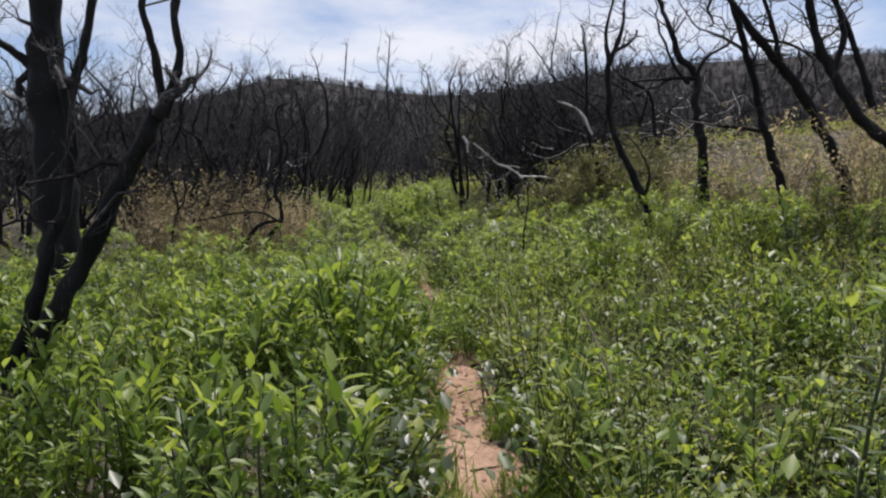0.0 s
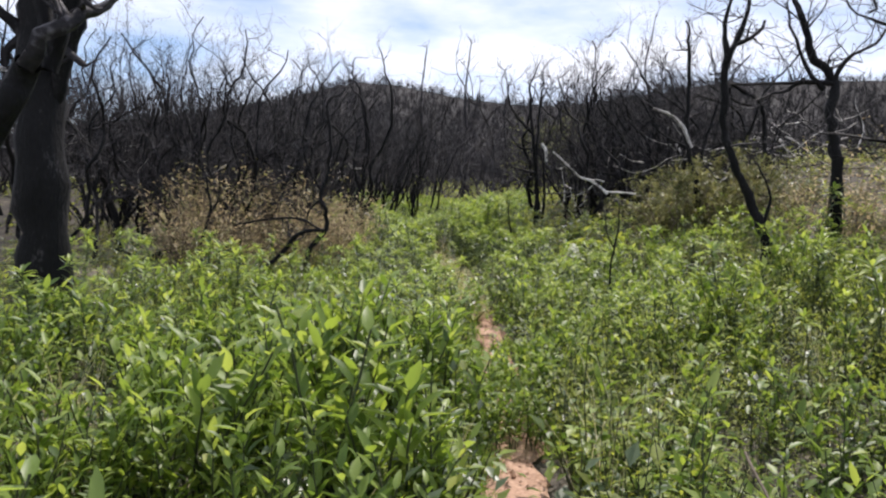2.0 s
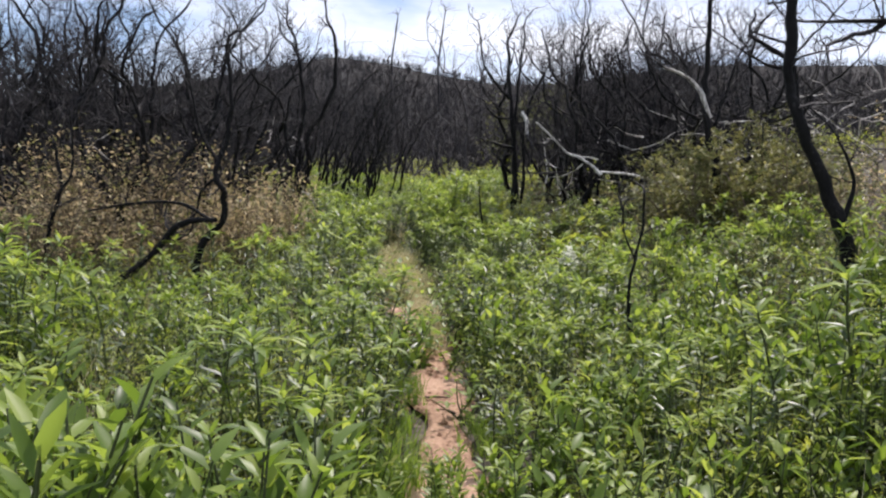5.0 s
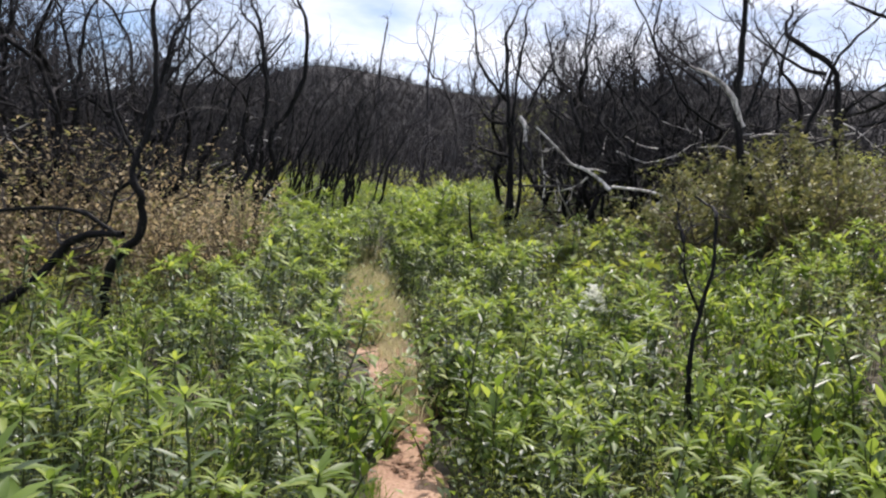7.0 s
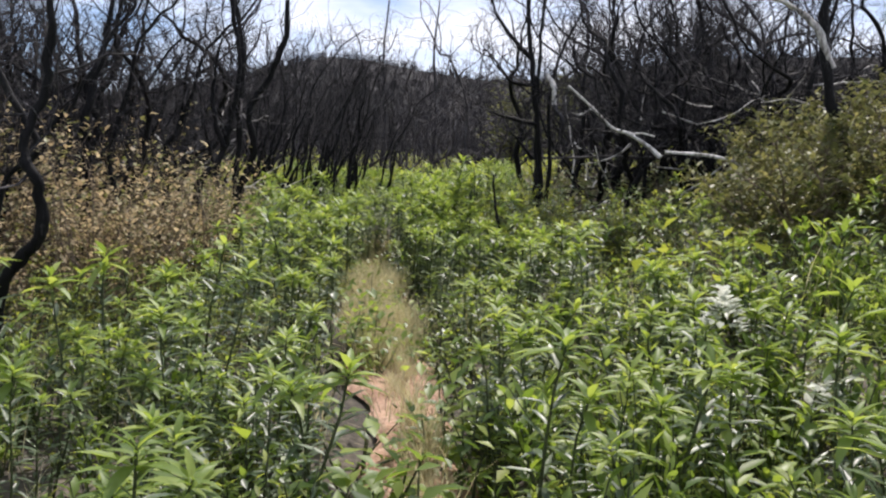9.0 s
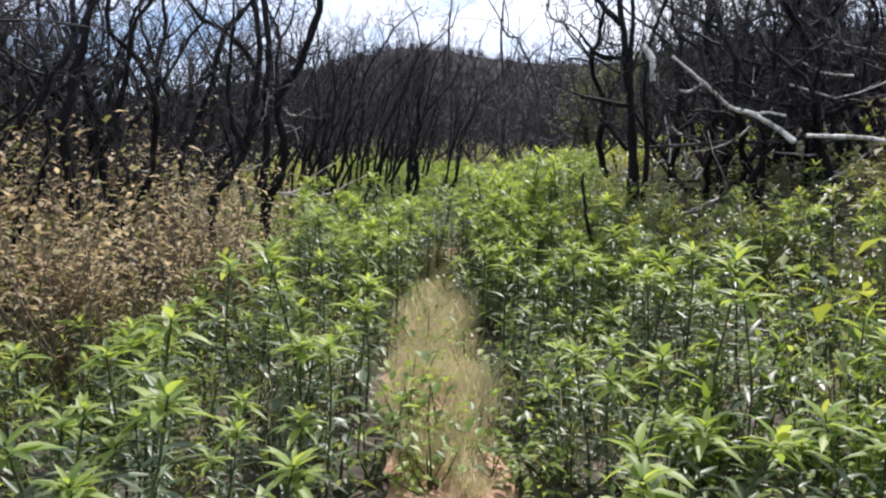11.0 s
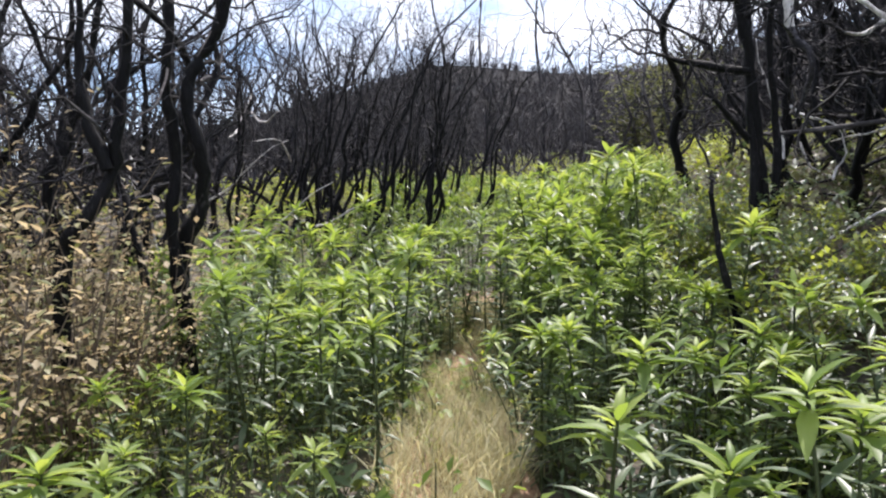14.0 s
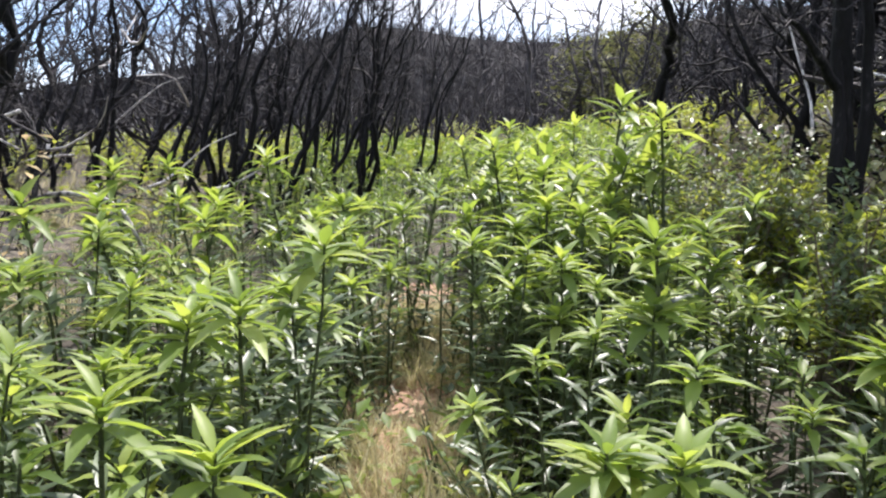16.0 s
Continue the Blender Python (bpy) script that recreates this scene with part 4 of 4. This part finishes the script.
single_tree("bent charred oak arching over the scrub", [(5.88, 22, 3.06), (5.74, 22, 3.85), (5.64, 22, 4.46), (5.49, 22, 4.81), (4.89, 22, 5.18)],
            [([(5.49, 22, 4.72), (5.09, 22, 4.8), (4.36, 22, 5.21)], 0.04, 0.018, 0)], 0.08, 0.04, 3, 0.7)
# the clump beside the path's end
single_tree("burnt oak clump with dead branches reaching out", [(0.55, 23.7, 2.0), (0.45, 23.6, 2.9), (0.36, 23.6, 3.62), (0.24, 23.6, 4.5), (0.15, 23.6, 5.3)],
            [([(0.41, 23.5, 2.45), (0.16, 23.3, 2.72), (0.03, 23.3, 2.83)], 0.03, 0.012, 0), ([(0.33, 23.5, 3.62), (0.01, 23.3, 3.63), (-0.17, 23.3, 3.8), (-0.28, 23.3, 3.95)], 0.035, 0.012, 0),
             ([(0.42, 23.5, 3.01), (-0.12, 23.3, 3.1), (-0.37, 23.3, 3.19)], 0.035, 0.012, 0), ([(0.28, 23.5, 4.05), (-0.14, 23.3, 4.45), (-0.33, 23.3, 4.76), (-0.43, 23.3, 5.28)], 0.04, 0.015, 0),
             ([(0.5, 23.6, 1.2), (0.47, 23.6, 2.4), (0.43, 23.5, 3.53), (0.44, 23.5, 4.6), (0.52, 23.5, 5.35)], 0.045, 0.02, 0),
             ([(0.6, 23.8, 1.2), (0.7, 23.8, 2.4), (0.62, 23.7, 3.34), (0.76, 23.7, 4.12), (1.05, 23.7, 4.8)], 0.04, 0.02, 0),
             ([(0.55, 23.3, 3.75), (0.66, 23.15, 3.55), (0.68, 23.1, 3.28)], 0.045, 0.035, 1)], 0.065, 0.03, 6, 0.8)
single_tree("paired burnt oak stems standing in withered brush", [(-3.75, 21.5, 1.63), (-3.60, 21.5, 1.97), (-3.50, 21.5, 2.34), (-3.57, 21.5, 2.76), (-3.48, 21.5, 3.06), (-3.33, 21.5, 3.28), (-3.1, 21.5, 4.0), (-3.15, 21.5, 4.8)],
            [([(-3.75, 21.5, 1.4), (-3.74, 21.5, 1.95), (-3.72, 21.5, 2.5), (-3.74, 21.5, 2.9), (-3.68, 21.5, 3.5), (-3.9, 21.5, 4.6)], 0.055, 0.03, 0),
             ([(-3.9, 21.3, 1.5), (-3.95, 21.3, 1.86), (-4.06, 21.3, 2.26), (-4.1, 21.3, 2.54)], 0.03, 0.015, 0)], 0.062, 0.03, 8, 1.0)
single_tree("leaning burnt oak rising out of brown brush", [(-3.92, 20.5, 1.64), (-3.77, 20.5, 1.94), (-3.60, 20.5, 2.26), (-3.54, 20.5, 2.65), (-3.45, 20.5, 3.3), (-3.6, 20.5, 4.2)],
            [([(-3.60, 20.5, 2.26), (-3.72, 20.5, 2.6), (-3.78, 20.5, 2.92), (-3.72, 20.5, 3.5)], 0.04, 0.02, 0)], 0.055, 0.025, 8, 1.0)
single_tree("crooked burnt oak bending out of dry brush", [(-3.52, 15.9, 0.89), (-3.36, 15.9, 1.2), (-3.22, 15.9, 1.37), (-3.19, 15.9, 1.71), (-3.31, 15.9, 1.96), (-3.24, 15.9, 2.36), (-3.20, 15.9, 2.89), (-3.30, 15.9, 3.53)],
            [([(-3.31, 15.9, 1.93), (-3.52, 15.9, 1.75), (-3.59, 15.9, 1.48)], 0.025, 0.015, 0), ([(-3.3, 15.9, 2.0), (-3.6, 15.9, 2.5), (-3.75, 15.9, 3.1)], 0.03, 0.012, 0)], 0.055, 0.022, 8, 0.8)
single_tree("thin burnt snag standing in weeds", [(-5.32, 15.5, 0.53), (-5.26, 15.5, 1.19), (-5.17, 15.5, 1.64), (-5.28, 15.5, 2.2)], [([(-5.2, 15.5, 1.5), (-5.0, 15.5, 1.9), (-5.05, 15.5, 2.6)], 0.02, 0.01, 0)], 0.035, 0.018, 6, 0.6)
single_tree("slender blackened sapling among green herbs", [(1.36, 13.05, 0.71), (1.31, 13.05, 1.07), (1.35, 13.05, 1.4), (1.39, 13.05, 1.69), (1.38, 13.05, 1.96)], [([(1.35, 13.05, 1.4), (1.25, 13.05, 1.6), (1.22, 13.05, 1.8)], 0.009, 0.004, 0)], 0.020, 0.010, 3, 0.25, None, 0.3)
single_tree("bent blackened sapling beside tall herbs", [(0.0, 21.1, 1.0), (-0.06, 21.1, 1.3), (-0.14, 21.08, 1.62), (-0.17, 21.05, 1.8), (-0.2, 21.0, 2.0)], [([(-0.06, 21.1, 1.3), (0.06, 21.1, 1.4), (0.12, 21.1, 1.5)], 0.009, 0.004, 0)], 0.024, 0.014, 1, 0.12, None, 0.2)

# two tall thin trees far off in the valley
for x, y, h in ((-4.5, 63.4, 12.5), (-8.2, 66.0, 12.0), (-1.6, 70.0, 10.0)):
    z = float(ground_z(x, y))
    single_tree("tall thin burnt tree with short side twigs", [(x, y, z), (x + 0.2, y, z + h * 0.35), (x - 0.1, y, z + h * 0.7), (x + 0.15, y, z + h)],
                [([(x, y, z + h * 0.45), (x + 0.8, y, z + h * 0.6), (x + 1.0, y, z + h * 0.75)], 0.05, 0.02, 0)], 0.17, 0.04, 22, 0.8, M_CHAR_FAR, 1.5)

# green oaks that the fire spared, far up the valley
def green_tree(seed, x, y, height):
    rng = np.random.default_rng(seed)
    trunk, crown = Geo(), Geo()
    ob = new("green_tree")
    ob.location = (x, y, float(ground_z(x, y)))
    tagged(ob, "olive-green oak spared by the fire, far up the valley", "tree", "green oaks in the valley")
    pts, _ = limb_points(rng, np.array([0, 0, -0.2]), Z, height * 0.75, 6, 0.14, 0.1)
    tube(trunk, pts, np.linspace(0.2, 0.06, 7), 6)
    for _ in range(12):
        i = rng.integers(2, 7)
        a = rng.uniform(0, 6.28)
        b, _ = limb_points(rng, pts[i], unit(np.array([math.cos(a), math.sin(a), 0.6])), height * rng.uniform(0.18, 0.36), 4, 0.25, 0.08)
        tube(trunk, b, np.linspace(0.06, 0.02, 5), 4)
        for _ in range(60):
            p = b[rng.integers(1, 5)] + rng.normal(0, 0.4, 3)
            c = rng.uniform(0, 6.28)
            leaf(crown, p, unit(np.array([math.cos(c), math.sin(c), rng.uniform(-0.3, 1)])), Z, rng.uniform(0.2, 0.4), 0.2, 0.1, int(rng.integers(2)), 0)
    part("trunk", from_geo("trunk", trunk, [M_HAZE_GREY]), ob)
    part("crown", from_geo("crown", crown, [M_OLIVE, M_OLIVE]), ob)


for k, (x, y, h) in enumerate(((0.6, 58, 6.0), (2.2, 62, 7.0), (3.6, 57, 6.2), (4.8, 66, 7.0))):
    green_tree(900 + k, x, y, h)

# fallen wood
fallen("fallen_branch", "long dead branch lying level above the herbs", "branch", [([(0.38, 24, 2.56), (0.75, 24, 2.51), (1.71, 24, 2.58), (2.43, 24, 2.6), (2.92, 24, 2.7)], 0.016, 0.034)], M_HAZE_GREY, 8)
fallen("fallen_limb", "bleached silver-grey dead limb hanging over herbs", "branch", [([(0.83, 22.6, 3.5), (1.2, 22.6, 3.19), (1.5, 22.6, 2.91), (1.75, 22.6, 2.83), (2.04, 22.6, 2.65), (2.2, 22.5, 2.5)], 0.017, 0.036), ([(1.75, 22.6, 2.83), (1.94, 22.6, 2.85), (2.13, 22.6, 2.81)], 0.022, 0.014), ([(1.2, 22.6, 3.19), (1.02, 22.5, 3.08), (0.9, 22.5, 3.1)], 0.018, 0.01)], M_SILVER, 5)
fallen("fallen_limb", "weathered grey dead limb sinking into scrub", "branch", [([(2.09, 21.6, 2.52), (2.66, 21.6, 2.5), (3.12, 21.6, 2.4), (3.54, 21.6, 2.22), (4.01, 21.6, 1.9)], 0.02, 0.038)], M_SILVER, 6)
fallen("fallen_branch", "arched dead branch leaning in dry brush", "branch", [([(-4.33, 15, 0.5), (-3.84, 15, 0.88), (-3.56, 15, 1.24), (-3.33, 15, 1.37), (-3.02, 15, 1.41)], 0.045, 0.028), ([(-3.06, 15, 1.39), (-3.46, 15, 1.57), (-3.96, 15, 1.54), (-4.52, 15, 1.42)], 0.022, 0.012)], M_CHAR, 4)
fallen("fallen_branch", "low arching dead branch over green herbs", "branch", [([(-4.9, 23.5, 1.2), (-4.6, 23.5, 1.72), (-4.2, 23.5, 1.79), (-3.94, 23.5, 1.68), (-3.77, 23.5, 1.3)], 0.02, 0.012)], M_SILVER, 4)


# a tangle of dead sticks below the right-hand trees
def dead_sticks(count, box, low, high, name, label, mat):
    g = Geo()
    for _ in range(count):
        x, y = trng.uniform(box[0], box[1]), trng.uniform(box[2], box[3])
        z = float(ground_z(x, y)) + trng.uniform(0.2, 2.2)
        a = trng.uniform(0, 6.28)
        pts, _ = limb_points(trng, np.array([x, y, z]), unit(np.array([math.cos(a), math.sin(a), trng.normal(0, 0.45)])), trng.uniform(low, high), 6, 0.2, 0.0)
        tube(g, pts, np.linspace(0.018, 0.005, 7), 4)
    ob = new(name, from_geo(name, g, [mat]))
    tagged(ob, label, "dead sticks", kind="stuff")


dead_sticks(90, (1.2, 9, 23, 29), 0.7, 1.9, "dead_sticks", "tangle of dead grey sticks below burnt trees", M_SILVER)
dead_sticks(280, (1.2, 12, 23.2, 31), 0.7, 2.0, "charred_sticks", "tangle of charred fallen branches", M_CHAR)
dead_sticks(60, (-14, -4.5, 18, 30), 0.7, 1.6, "dead_sticks_left", "dead pale sticks among burnt stems", M_SILVER)


def flower_plant(x, y, height, label):
    """A pale flowering spike above its leaves."""
    ob = new("flowering_plant")
    base = Vector((x, y, float(ground_z(x, y))))
    ob.location = base
    tagged(ob, label, "flower")
    s, l = tall_herb(811, height, 30, 0.15)
    part("stem", from_geo("stem", s, [M_STEM]), ob)
    part("leaves", from_geo("leaves", l, [M_LEAF, M_YOUNG]), ob)
    g = Geo()
    for _ in range(int(70 * height ** 2)):
        a, t = trng.uniform(0, 6.28), trng.uniform(0, 1)
        p = np.array([math.cos(a) * 0.07 * (1.1 - t), math.sin(a) * 0.07 * (1.1 - t), height * 0.94 + 0.2 * height * t])
        leaf(g, p, unit(np.array([math.cos(a), math.sin(a), trng.uniform(0, 1)])), Z, 0.06, 0.045, 0.1, 0, False)
    part("blossom", from_geo("blossom", g, [M_PETAL]), ob, "white blossom cluster")
    return ob


flower_plant(0.91, 14.34, 0.98, "tall herb with a white blossom cluster")
flower_plant(1.25, 14.0, 0.62, "low herb with small white blossoms")

fallen("dead_stalk", "thin dead grey stalk leaning in weeds", "stalk", [([(0.96, 5.3, 0.89), (1.0, 5.0, 0.74), (1.05, 4.7, 0.5), (1.08, 4.5, 0.15)], 0.005, 0.010)], M_TWIG, 0)


def path_clods(count):
    """Small clods and pebbles lying on the trodden soil."""
    g = Geo()
    for _ in range(count):
        y = trng.uniform(2.5, 15.5)
        x = float(path_x(y)) + trng.normal(0, 0.13)
        s = trng.uniform(0.006, 0.026)
        v = np.array([(1, 0, 0), (0, 1, 0), (-1, 0, 0), (0, -1, 0), (0, 0, 0.8), (0, 0, -0.8)]) * s * (1 + trng.normal(0, 0.22, (6, 3)))
        v = v + (x, y, float(ground_z(x, y)) - 0.036 + s * 0.3)
        g.add(v, [(0, 1, 4), (1, 2, 4), (2, 3, 4), (3, 0, 4), (1, 0, 5), (2, 1, 5), (3, 2, 5), (0, 3, 5)])
    ob = new("path_clods", from_geo("path_clods", g, [M_SOIL], False))
    tagged(ob, "small clods and pebbles on the footpath", "pebbles", kind="stuff")


path_clods(420)
for x, y, turn, ln in ((0.30, 4.6, 0.4, 0.22), (0.16, 5.7, 1.9, 0.16), (-0.2, 12.3, 0.2, 0.24), (-0.12, 12.0, 2.5, 0.15), (0.22, 6.5, 0.9, 0.2)):
    z = float(ground_z(x, y)) - 0.02
    c, s = math.cos(turn) * ln / 2, math.sin(turn) * ln / 2
    fallen("dead_twig", "short charred twig lying on the footpath", "twig", [([(x - c, y - s, z), (x, y, z + 0.008), (x + c, y + s, z + 0.002)], 0.008, 0.004)], M_CHAR, 0)
